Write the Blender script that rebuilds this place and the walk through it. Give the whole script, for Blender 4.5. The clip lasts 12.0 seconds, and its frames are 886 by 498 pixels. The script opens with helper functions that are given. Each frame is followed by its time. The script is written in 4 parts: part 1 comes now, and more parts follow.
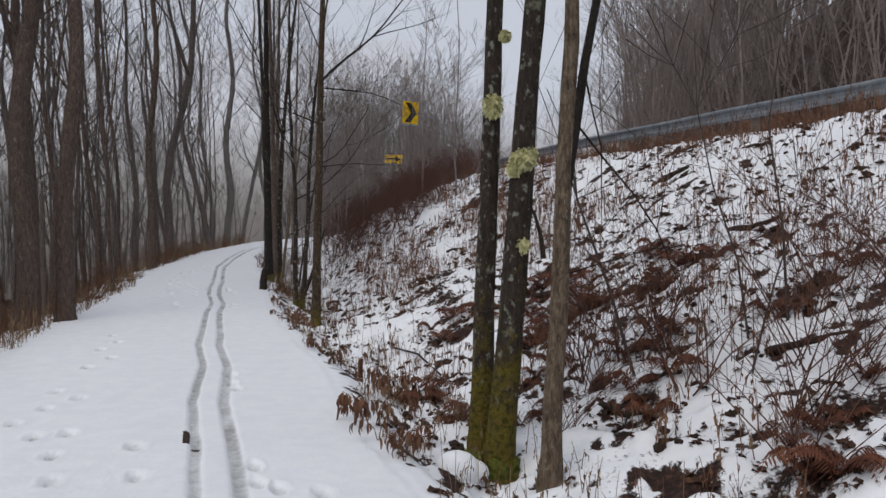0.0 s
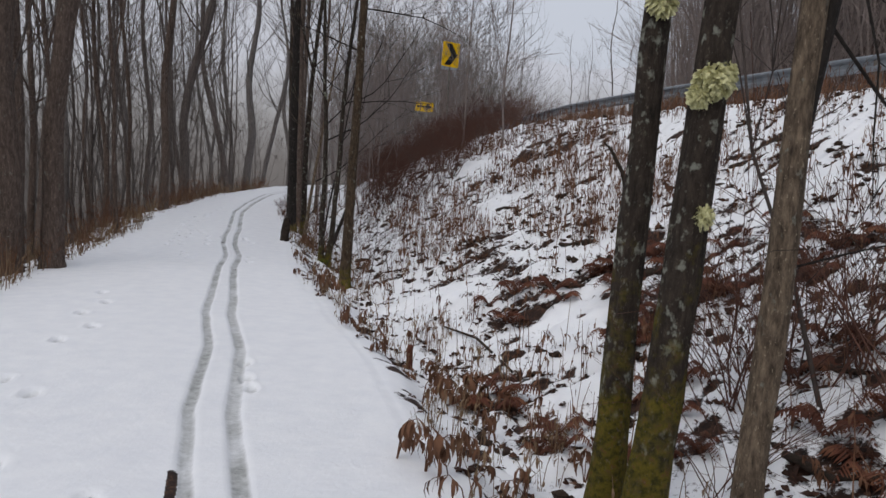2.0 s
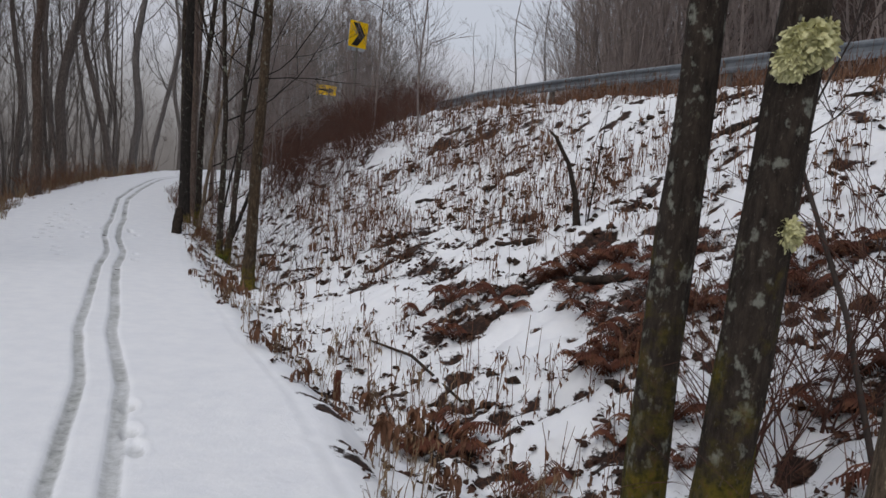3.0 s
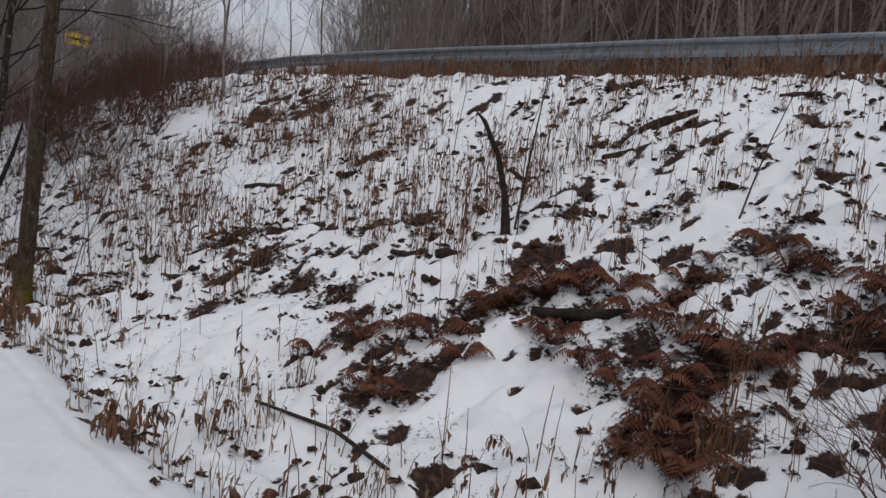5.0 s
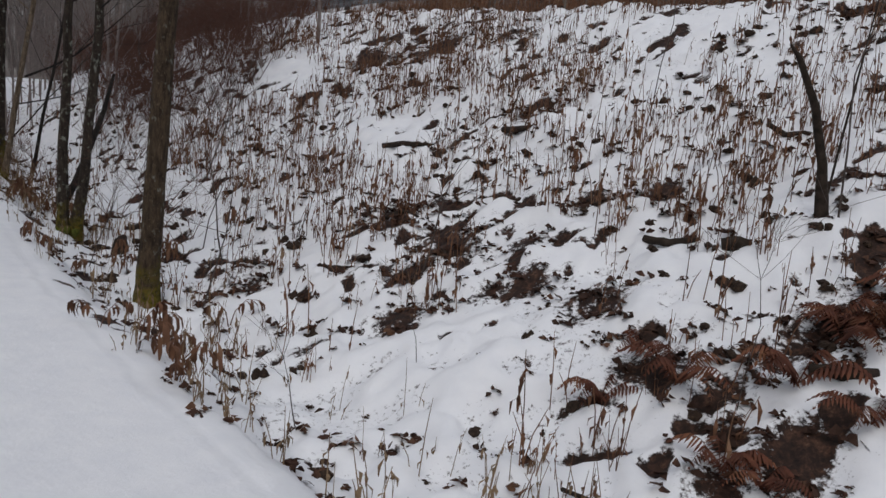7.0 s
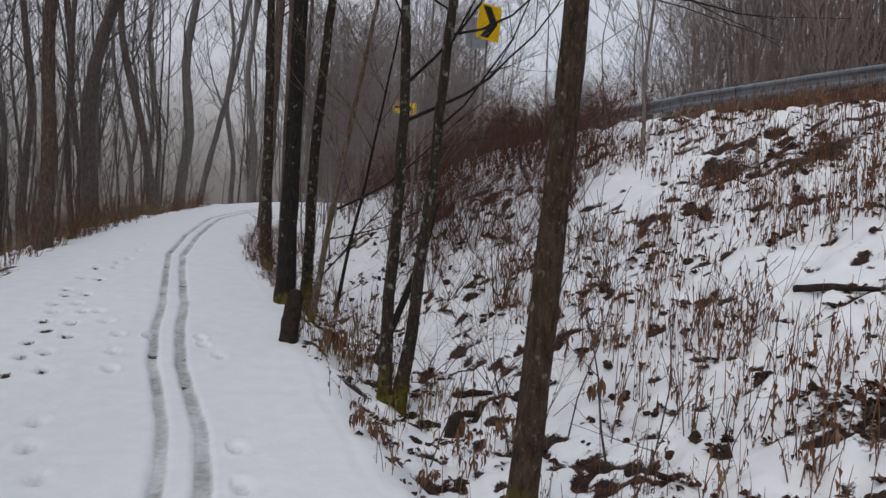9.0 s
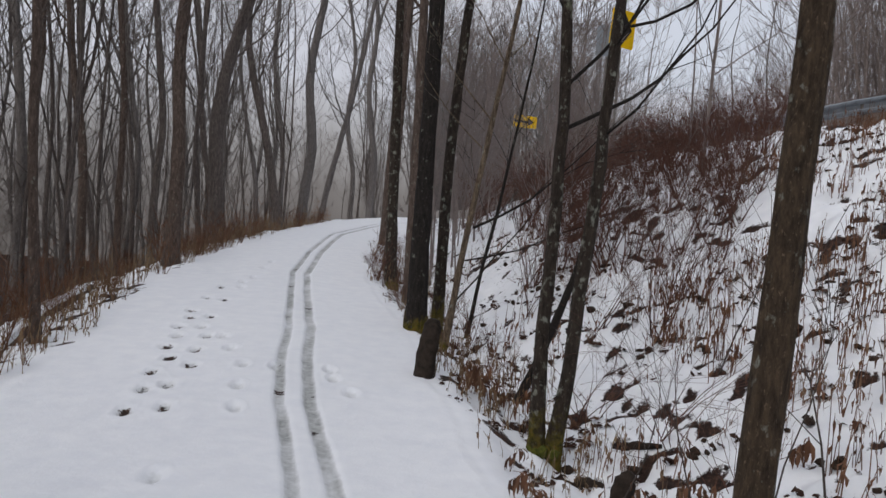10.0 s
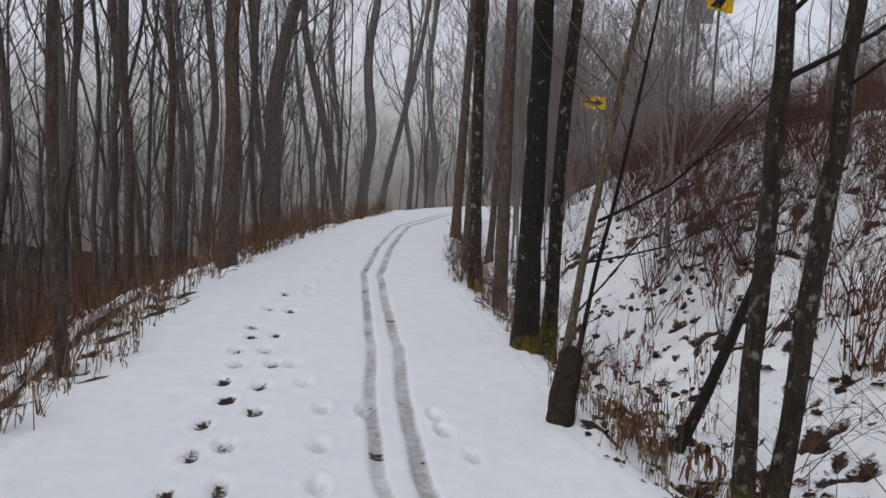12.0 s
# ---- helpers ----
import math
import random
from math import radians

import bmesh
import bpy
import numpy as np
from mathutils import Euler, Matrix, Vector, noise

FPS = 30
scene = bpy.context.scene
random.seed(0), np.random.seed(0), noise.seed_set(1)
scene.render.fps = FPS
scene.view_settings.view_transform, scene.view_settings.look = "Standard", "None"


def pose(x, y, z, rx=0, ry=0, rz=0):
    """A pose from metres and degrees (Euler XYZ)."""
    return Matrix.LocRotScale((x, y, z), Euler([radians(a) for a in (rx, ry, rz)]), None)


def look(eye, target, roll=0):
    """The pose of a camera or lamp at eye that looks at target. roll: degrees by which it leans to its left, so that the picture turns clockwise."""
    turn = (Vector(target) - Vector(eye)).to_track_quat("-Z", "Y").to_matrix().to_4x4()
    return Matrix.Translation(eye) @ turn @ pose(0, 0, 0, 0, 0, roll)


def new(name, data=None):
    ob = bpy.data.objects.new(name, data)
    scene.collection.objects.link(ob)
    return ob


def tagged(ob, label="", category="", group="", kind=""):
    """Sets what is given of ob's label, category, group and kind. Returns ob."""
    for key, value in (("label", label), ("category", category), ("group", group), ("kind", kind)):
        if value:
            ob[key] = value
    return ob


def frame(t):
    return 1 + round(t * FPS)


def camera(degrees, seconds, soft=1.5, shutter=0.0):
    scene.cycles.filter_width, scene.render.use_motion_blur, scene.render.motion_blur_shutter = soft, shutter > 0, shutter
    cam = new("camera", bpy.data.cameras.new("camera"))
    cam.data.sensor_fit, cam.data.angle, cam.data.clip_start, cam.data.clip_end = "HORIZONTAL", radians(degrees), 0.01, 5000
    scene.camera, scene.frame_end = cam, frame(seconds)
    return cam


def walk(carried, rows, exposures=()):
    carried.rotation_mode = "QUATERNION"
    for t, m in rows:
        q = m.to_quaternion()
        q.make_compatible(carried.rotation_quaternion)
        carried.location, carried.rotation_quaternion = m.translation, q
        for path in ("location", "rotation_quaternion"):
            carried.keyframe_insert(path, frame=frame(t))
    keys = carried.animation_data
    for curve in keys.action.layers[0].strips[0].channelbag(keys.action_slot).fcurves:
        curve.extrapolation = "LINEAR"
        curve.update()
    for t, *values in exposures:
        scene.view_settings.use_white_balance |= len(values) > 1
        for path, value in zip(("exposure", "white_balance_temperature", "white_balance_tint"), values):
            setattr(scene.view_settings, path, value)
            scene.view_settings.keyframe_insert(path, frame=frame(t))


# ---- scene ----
cam = camera(57.9, 12.0)
METRES, EYE, TILT, LEAN, TURN = 16.0, 1.70, -1.7, 0.0, 0.0
ROWS = [
    (0.0, 0.0, 0.0, 0.0, 0.0, 0.0, 0.0),
    (0.5, -0.0098, 0.0321, 0.0024, 0.22, 0.95, 0.49),
    (1.0, -0.0191, 0.0701, 0.0035, 1.58, 0.96, 0.27),
    (1.5, -0.0322, 0.1134, 0.0025, 1.63, -2.8, -2.46),
    (2.0, -0.0423, 0.1563, 0.0016, 1.26, -3.3, -3.18),
    (2.5, -0.0558, 0.2021, 0.002, -0.55, -4.71, -3.92),
    (3.0, -0.0663, 0.2488, 0.0047, -6.1, -3.72, -4.04),
    (5.0, -0.1323, 0.4279, 0.01, -23.63, -3.89, -6.49),
    (5.5, -0.144, 0.4715, 0.0107, -22.45, -4.72, -5.63),
    (6.0, -0.1606, 0.5131, 0.0126, -21.49, -5.15, -5.53),
    (6.5, -0.1738, 0.5555, 0.0127, -21.58, -6.44, -5.97),
    (8.5, -0.2154, 0.7346, 0.015, -12.31, -7.03, -6.03),
    (9.0, -0.2323, 0.7738, 0.0196, -3.83, -1.88, -4.11),
    (9.5, -0.2438, 0.8057, 0.0222, 1.11, -1.76, -4.36),
    (10.0, -0.2543, 0.8341, 0.0219, 4.17, -1.41, -4.51),
    (10.5, -0.2688, 0.8574, 0.0227, 6.04, -1.16, -4.52),
    (11.0, -0.2795, 0.8838, 0.0234, 8.11, -1.97, -4.0),
    (11.5, -0.2903, 0.9154, 0.0224, 8.46, -2.48, -3.56),
    (12.0, -0.3022, 0.9486, 0.0234, 7.83, -2.52, -3.5),
]
PATH = [(t, pose(0, 0, EYE, TILT, LEAN, TURN) @ pose(METRES * x, METRES * y, METRES * z, 90 + pitch, roll, yaw)) for t, x, y, z, yaw, pitch, roll in ROWS]
# on either side of the two long turns
PATH += [
    (3.2, look((-1.178, 4.255, 1.690), (-0.813, 6.217, 1.552), 4.2)),
    (4.8, look((-2.038, 6.544, 1.671), (-1.215, 8.358, 1.499), 7.1)),
    (6.7, look((-2.858, 9.163, 1.599), (-2.105, 10.986, 1.269), 6.5)),
    (8.3, look((-3.400, 11.490, 1.560), (-2.791, 13.366, 1.225), 8.0)),
]
walk(cam, sorted(PATH, key=lambda row: row[0]),
     [(0.0, 0.2), (2.5, 0.2), (3.2, 0.12), (5.5, 0.03), (6.7, 0.02), (8.4, -0.03), (9.2, 0.28), (12.0, 0.38)])

# ---- world, sun, exposure ----
world = bpy.data.worlds.new("overcast_sky")
scene.world = world
world.use_nodes = True
wn, wl = world.node_tree.nodes, world.node_tree.links
wn.clear()
sky = wn.new("ShaderNodeTexSky")
sky.sky_type = "NISHITA"
sky.sun_disc = False
sky.sun_elevation, sky.sun_rotation = radians(48), radians(-150)
sky.dust_density = 4.0
cloud_noise = wn.new("ShaderNodeTexNoise")
cloud_noise.inputs["Scale"].default_value = 1.6
cloud_noise.inputs["Detail"].default_value = 4
cloud_ramp = wn.new("ShaderNodeValToRGB")
cloud_ramp.color_ramp.elements[0].position, cloud_ramp.color_ramp.elements[0].color = 0.25, (4.6, 4.85, 5.5, 1)
cloud_ramp.color_ramp.elements[1].position, cloud_ramp.color_ramp.elements[1].color = 0.8, (5.45, 5.7, 6.35, 1)
cloud_mix = wn.new("ShaderNodeMix")
cloud_mix.data_type = "RGBA"
cloud_mix.inputs[0].default_value = 0.9
wbg, wout = wn.new("ShaderNodeBackground"), wn.new("ShaderNodeOutputWorld")
wbg.inputs["Strength"].default_value = 0.1
wl.new(cloud_noise.outputs["Fac"], cloud_ramp.inputs["Fac"])
wl.new(sky.outputs["Color"], cloud_mix.inputs[6])
wl.new(cloud_ramp.outputs["Color"], cloud_mix.inputs[7])
wl.new(cloud_mix.outputs[2], wbg.inputs["Color"])
wl.new(wbg.outputs["Background"], wout.inputs["Surface"])

sun_data = bpy.data.lights.new("sun", "SUN")
sun_data.energy, sun_data.angle, sun_data.color = 0.8, radians(40), (1.0, 0.95, 0.89)
sun = new("sun", sun_data)
sun.rotation_euler = (radians(42), 0, radians(-30))


# ---- materials ----
def material(name, rough=0.8, metal=0.0):
    m = bpy.data.materials.new(name)
    m.use_nodes = True
    n, l = m.node_tree.nodes, m.node_tree.links
    b = n["Principled BSDF"]
    b.inputs["Roughness"].default_value, b.inputs["Metallic"].default_value = rough, metal
    b.inputs["Specular IOR Level"].default_value = 0.25
    return m, n, l, b


def noise_node(n, l, scale, detail=5, stretch=None, rough=0.6):
    c = n.new("ShaderNodeTexCoord")
    t = n.new("ShaderNodeTexNoise")
    t.inputs["Scale"].default_value, t.inputs["Detail"].default_value, t.inputs["Roughness"].default_value = scale, detail, rough
    if stretch:
        mp = n.new("ShaderNodeMapping")
        mp.inputs["Scale"].default_value = stretch
        l.new(c.outputs["Object"], mp.inputs["Vector"])
        l.new(mp.outputs["Vector"], t.inputs["Vector"])
    else:
        l.new(c.outputs["Object"], t.inputs["Vector"])
    return t.outputs["Fac"]


def ramp(n, l, fac, stops):
    r = n.new("ShaderNodeValToRGB")
    e = r.color_ramp.elements
    while len(e) < len(stops):
        e.new(0.5)
    for el, (p, c) in zip(e, stops):
        el.position, el.color = p, (*c, 1)
    l.new(fac, r.inputs["Fac"])
    return r.outputs["Color"]


def mix(n, l, fac, a, b):
    m = n.new("ShaderNodeMix")
    m.data_type = "RGBA"
    l.new(fac, m.inputs[0])
    l.new(a, m.inputs[6])
    l.new(b, m.inputs[7])
    return m.outputs[2]


def math_node(n, l, op, a, b=None, c=None, clamp=False):
    m = n.new("ShaderNodeMath")
    m.operation, m.use_clamp = op, clamp
    for i, v in enumerate((a, b, c)):
        if v is None:
            continue
        if isinstance(v, (int, float)):
            m.inputs[i].default_value = v
        else:
            l.new(v, m.inputs[i])
    return m.outputs[0]


def bump(n, l, b, height, strength, distance):
    u = n.new("ShaderNodeBump")
    u.inputs["Strength"].default_value, u.inputs["Distance"].default_value = strength, distance
    l.new(height, u.inputs["Height"])
    l.new(u.outputs["Normal"], b.inputs["Normal"])


def make_plain(name, stops, scale=20, rough=0.8, metal=0.0, relief=0.4, distance=0.01, stretch=None):
    m, n, l, b = material(name, rough, metal)
    f = noise_node(n, l, scale, 6, stretch)
    l.new(ramp(n, l, f, stops), b.inputs["Base Color"])
    bump(n, l, b, f, relief, distance)
    return m


def make_bark(name, dark, light, lichen=0.0, moss=0.0):
    m, n, l, b = material(name, 0.9)
    ridges = noise_node(n, l, 11, 7, (2.6, 2.6, 0.7), 0.72)
    col = ramp(n, l, ridges, [(0.3, dark), (0.52, tuple(0.5 * (a + c) for a, c in zip(dark, light))), (0.7, light)])
    patch = noise_node(n, l, 15, 5, (1, 1, 0.7))
    if lichen:
        spots = ramp(n, l, patch, [(0.66 - 0.10 * lichen, (0, 0, 0)), (0.76 - 0.10 * lichen, (1, 1, 1))])
        pale = n.new("ShaderNodeRGB")
        pale.outputs[0].default_value = (0.27, 0.275, 0.23, 1)
        col = mix(n, l, spots, col, pale.outputs[0])
        big = ramp(n, l, noise_node(n, l, 5.5, 6, (1, 1, 0.8), 0.65), [(0.70 - 0.09 * lichen, (0, 0, 0)), (0.76 - 0.09 * lichen, (0.55, 0.55, 0.55))])
        tone = ramp(n, l, noise_node(n, l, 2.2, 2), [(0.4, (0.22, 0.20, 0.165)), (0.6, (0.30, 0.315, 0.22))])
        col = mix(n, l, big, col, tone)
    if moss:
        at = n.new("ShaderNodeAttribute")
        at.attribute_name = "moss"
        wobble = math_node(n, l, "MULTIPLY_ADD", noise_node(n, l, 6, 5), 1.8, -0.9)
        f = math_node(n, l, "ADD", at.outputs["Fac"], wobble)
        f = math_node(n, l, "MULTIPLY_ADD", f, 2.2, -0.8, True)
        green = ramp(n, l, noise_node(n, l, 22, 4), [(0.35, (0.042, 0.038, 0.006)), (0.55, (0.145, 0.116, 0.013)), (0.7, (0.16, 0.088, 0.024))])
        col = mix(n, l, f, col, green)
    fleck = ramp(n, l, noise_node(n, l, 38, 4, (1.4, 1.4, 0.8), 0.7), [(0.60, (0, 0, 0)), (0.70, (0.75, 0.75, 0.75))])
    fleck_c = n.new("ShaderNodeRGB")
    fleck_c.outputs[0].default_value = (*[min(0.5, 1.7 * v + 0.03) for v in light], 1)
    col = mix(n, l, fleck, col, fleck_c.outputs[0])
    l.new(col, b.inputs["Base Color"])
    bump(n, l, b, ridges, 1.0, 0.05)
    return m


M_BARK = make_bark("grey_brown_bark", (0.042, 0.029, 0.024), (0.20, 0.148, 0.120), 0.35)
# grey bark, lightened a little to put mid-distance haze into its colour
M_BARK_GREY_HAZE = make_bark("grey_half_hazed_bark", (0.060, 0.048, 0.043), (0.215, 0.18, 0.162), 0.3)
M_BARK_LICHEN = make_bark("lichen_bark", (0.012, 0.009, 0.007), (0.080, 0.060, 0.045), 0.85, 1.0)
M_BARK_STRAIGHT = make_bark("mottled_brown_bark", (0.016, 0.011, 0.007), (0.125, 0.085, 0.052), 0.55, 1.0)
M_BARK_DARK = make_bark("black_bark", (0.010, 0.008, 0.007), (0.042, 0.034, 0.029), 0.2, 1.0)
M_BARK_ROUGH = make_bark("flaking_bark", (0.016, 0.009, 0.006), (0.30, 0.225, 0.155), 0.45, 1.0)
# bark of the far trees, its base colour paled to stand for haze
M_BARK_HAZED = make_bark("hazed_bark", (0.098, 0.086, 0.080), (0.26, 0.235, 0.22), 0.2)
M_TWIG = make_plain("bare_twig", [(0.3, (0.045, 0.034, 0.030)), (0.7, (0.10, 0.08, 0.07))], 8)
# grey-brown twigs lightened so that their colour carries the mist over hillside and thicket
M_TWIG_HAZED = make_plain("hazed_grey_brown_twig", [(0.3, (0.15, 0.123, 0.112)), (0.7, (0.28, 0.232, 0.214))], 8)
M_TWIG_RED = make_plain("reddish_twig", [(0.3, (0.055, 0.026, 0.019)), (0.7, (0.145, 0.068, 0.048))], 8)
M_WEED = make_plain("dead_weed", [(0.3, (0.065, 0.031, 0.018)), (0.55, (0.165, 0.080, 0.045)), (0.75, (0.27, 0.19, 0.12))], 2.5)
M_LEAF = make_plain("dead_leaf", [(0.3, (0.042, 0.015, 0.010)), (0.55, (0.125, 0.044, 0.025)), (0.75, (0.24, 0.115, 0.058))], 3.0)
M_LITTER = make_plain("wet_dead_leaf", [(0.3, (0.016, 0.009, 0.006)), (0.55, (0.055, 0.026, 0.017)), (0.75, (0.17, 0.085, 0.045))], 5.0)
M_GRASS = make_plain("dry_grass", [(0.3, (0.11, 0.06, 0.034)), (0.7, (0.26, 0.185, 0.11))], 2.0)
M_DARKWOOD = make_plain("rotten_wood", [(0.3, (0.010, 0.007, 0.005)), (0.7, (0.05, 0.036, 0.027))], 14, 0.9, 0, 0.9, 0.03)
M_TURF = make_plain("dark_turf", [(0.3, (0.012, 0.008, 0.006)), (0.6, (0.05, 0.032, 0.022)), (0.75, (0.13, 0.085, 0.05))], 40, 0.95, 0, 1.0, 0.02)
M_STEEL = make_plain("galvanised_steel", [(0.3, (0.17, 0.19, 0.21)), (0.7, (0.29, 0.315, 0.34))], 4, 0.55, 0.5, 0.15, 0.005)
M_POST = make_plain("weathered_post", [(0.3, (0.10, 0.09, 0.08)), (0.7, (0.22, 0.20, 0.18))], 9, 0.85)
M_YELLOW = make_plain("yellow_sheeting", [(0.3, (0.78, 0.47, 0.004)), (0.7, (0.88, 0.55, 0.008))], 6, 0.45, 0, 0.05, 0.002)
M_BLACK = make_plain("black_sheeting", [(0.3, (0.012, 0.011, 0.010)), (0.7, (0.03, 0.028, 0.026))], 10, 0.5, 0, 0.05, 0.002)
M_SIGNBACK = make_plain("sign_back_aluminium", [(0.3, (0.22, 0.24, 0.26)), (0.7, (0.34, 0.36, 0.38))], 5, 0.5, 0.4, 0.05, 0.002)
M_ASPHALT = make_plain("wet_asphalt", [(0.3, (0.035, 0.036, 0.038)), (0.7, (0.07, 0.07, 0.072))], 40, 0.5)
M_LICHEN = make_plain("pale_lichen", [(0.3, (0.42, 0.40, 0.20)), (0.5, (0.66, 0.64, 0.36)), (0.7, (0.74, 0.72, 0.46))], 30, 0.95, 0, 1.0, 0.02)
M_MOSS = make_plain("green_moss", [(0.3, (0.03, 0.04, 0.006)), (0.7, (0.13, 0.13, 0.02))], 25, 0.95, 0, 1.0, 0.02)
M_SNOWCAP = make_plain("settled_snow", [(0.3, (0.78, 0.80, 0.83)), (0.7, (0.88, 0.89, 0.91))], 12, 0.7, 0, 0.3, 0.01)

# the ground: snow, leaf litter where the snow lies thin, slush in the tracks
M_GROUND, gn, gl, gb = material("snow_and_litter", 0.75)
g_bare, g_pack = gn.new("ShaderNodeAttribute"), gn.new("ShaderNodeAttribute")
g_bare.attribute_name, g_pack.attribute_name = "bare", "pack"
g_fine, g_mid = noise_node(gn, gl, 22, 7, None, 0.72), noise_node(gn, gl, 5, 5)
snow_c = ramp(gn, gl, g_mid, [(0.3, (0.80, 0.815, 0.85)), (0.7, (0.87, 0.88, 0.90))])
litter_c = ramp(gn, gl, noise_node(gn, gl, 17, 6, None, 0.7), [(0.3, (0.008, 0.005, 0.004)), (0.5, (0.027, 0.014, 0.010)), (0.62, (0.075, 0.036, 0.022)), (0.75, (0.16, 0.092, 0.053))])
slush_c = ramp(gn, gl, noise_node(gn, gl, 14, 5), [(0.3, (0.20, 0.205, 0.195)), (0.6, (0.42, 0.43, 0.42)), (0.75, (0.58, 0.59, 0.59))])
w1 = math_node(gn, gl, "MULTIPLY_ADD", g_fine, 1.7, -0.85)
f_bare = math_node(gn, gl, "MULTIPLY_ADD", math_node(gn, gl, "ADD", g_bare.outputs["Fac"], w1), 5.0, -2.0, True)
w2 = math_node(gn, gl, "MULTIPLY_ADD", g_fine, 0.5, -0.25)
f_pack = math_node(gn, gl, "MULTIPLY_ADD", math_node(gn, gl, "ADD", g_pack.outputs["Fac"], w2), 1.6, -0.35, True)
g_col = mix(gn, gl, f_bare, mix(gn, gl, f_pack, snow_c, slush_c), litter_c)
gl.new(g_col, gb.inputs["Base Color"])
bump(gn, gl, gb, math_node(gn, gl, "ADD", g_fine, g_mid), 0.35, 0.02)

# far woods backdrop: mist painted as a glowing gradient, fading up to sky colour
M_MIST_GLOW, mn, ml, mb = material("misty_woods_glow", 1.0)
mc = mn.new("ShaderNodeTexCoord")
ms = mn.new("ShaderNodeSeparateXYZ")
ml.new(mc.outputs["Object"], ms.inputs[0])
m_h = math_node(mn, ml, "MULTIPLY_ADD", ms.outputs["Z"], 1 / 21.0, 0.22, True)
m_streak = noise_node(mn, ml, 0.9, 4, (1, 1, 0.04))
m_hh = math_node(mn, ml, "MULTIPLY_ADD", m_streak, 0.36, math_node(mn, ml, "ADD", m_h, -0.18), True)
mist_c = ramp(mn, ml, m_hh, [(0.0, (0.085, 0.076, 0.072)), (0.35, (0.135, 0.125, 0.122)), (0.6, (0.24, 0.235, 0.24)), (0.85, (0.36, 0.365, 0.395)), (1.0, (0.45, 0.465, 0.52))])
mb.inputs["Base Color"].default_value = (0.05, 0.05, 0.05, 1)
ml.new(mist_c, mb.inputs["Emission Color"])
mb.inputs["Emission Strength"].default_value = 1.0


# ---- the lie of the land ----
def lattice(ix, iy, seed):
    h = (ix.astype(np.int64) * 374761393 + iy.astype(np.int64) * 668265263 + seed * 974711) & 0x7FFFFFFF
    h = ((h ^ (h >> 13)) * 1274126177) & 0x7FFFFFFF
    return ((h ^ (h >> 16)) & 0xFFFF) / 65535.0


def vnoise(x, y, scale, seed):
    x, y = np.asarray(x, float) / scale, np.asarray(y, float) / scale
    ix, iy = np.floor(x), np.floor(y)
    fx, fy = x - ix, y - iy
    fx, fy = fx * fx * (3 - 2 * fx), fy * fy * (3 - 2 * fy)
    a, b = lattice(ix, iy, seed), lattice(ix + 1, iy, seed)
    c, d = lattice(ix, iy + 1, seed), lattice(ix + 1, iy + 1, seed)
    return (a * (1 - fx) + b * fx) * (1 - fy) + (c * (1 - fx) + d * fx) * fy


def fbm(x, y, scale, seed, octaves=3):
    total, amp, norm = 0.0, 1.0, 0.0
    for k in range(octaves):
        total = total + amp * vnoise(x, y, scale / 2 ** k, seed + 7 * k)
        norm += amp
        amp *= 0.5
    return total / norm


def smooth(a, b, v):
    u = np.clip((np.asarray(v, float) - a) / (b - a), 0, 1)
    return u * u * (3 - 2 * u)


EDGE_Y = [-60, -5, 0, 5.4, 6.4, 8, 10, 11.6, 13, 14.8, 16, 17.7, 19.7, 21, 22.5, 25, 27, 30.4, 36, 45, 57, 70, 120]
EDGE_X = [14, 2.6, 1.2, -0.2, -0.5, -1.0, -1.5, -2.05, -2.5, -3.1, -3.45, -3.85, -4.4, -4.7, -5.0, -5.75, -6.3, -6.9, -7.5, -7.3, -5.0, -1.5, 14]
LEFT_Y = [-60, 0, 10, 13.6, 19, 21.5, 25, 30, 36, 45, 57, 70, 120]
LEFT_X = [9.6, -2.8, -5.5, -6.6, -7.75, -8.2, -9.15, -9.75, -10.2, -10.5, -9.2, -6.0, 9.5]
RISE_Y, RISE_Z = [-60, 19, 22.5, 27.5, 34, 42, 52, 65, 120], [-0.5, 0.0, 0.14, 0.33, 0.58, 0.75, 0.88, 0.9, 0.9]
BANK_D = [-0.15, 0.1, 0.25, 0.45, 0.9, 1.4, 2.1, 3.2, 4.4, 6.8, 8.2, 9.2, 10.2, 16.3, 20, 26, 60, 400]
BANK_Z = [0.0, -0.02, -0.08, -0.22, -0.44, -0.42, -0.15, 0.35, 0.93, 2.22, 3.03, 3.48, 3.62, 3.66, 6.2, 11.0, 36, 80]
DROP_D = [0.0, 0.15, 0.5, 1.2, 2.0, 4, 8, 16, 30, 60, 110, 400]
DROP_Z = [0.0, -0.02, -0.10, -0.30, -0.62, -1.7, -4.0, -7.6, -10, -8, 4, 30]


def right_edge(y):
    y = np.asarray(y, float)
    return np.interp(y, EDGE_Y, EDGE_X) + 0.10 * (vnoise(y, y * 0, 1.1, 5) - 0.5) + 0.06 * (vnoise(y, y * 0, 0.35, 6) - 0.5)


def left_edge(y):
    y = np.asarray(y, float)
    return np.interp(y, LEFT_Y, LEFT_X) + 0.24 * (vnoise(y, y * 0, 1.4, 8) - 0.5) + 0.12 * (vnoise(y, y * 0, 0.4, 9) - 0.5)


TRACK_Y = [-60, 5.1, 8, 11.9, 15, 17, 18, 19.5, 21, 23, 26, 30, 40, 60]
TRACK_D = [-1.45, -1.48, -1.51, -1.50, -1.30, -1.26, -1.28, -1.36, -1.41, -1.44, -1.33, -1.27, -1.4, -1.6]
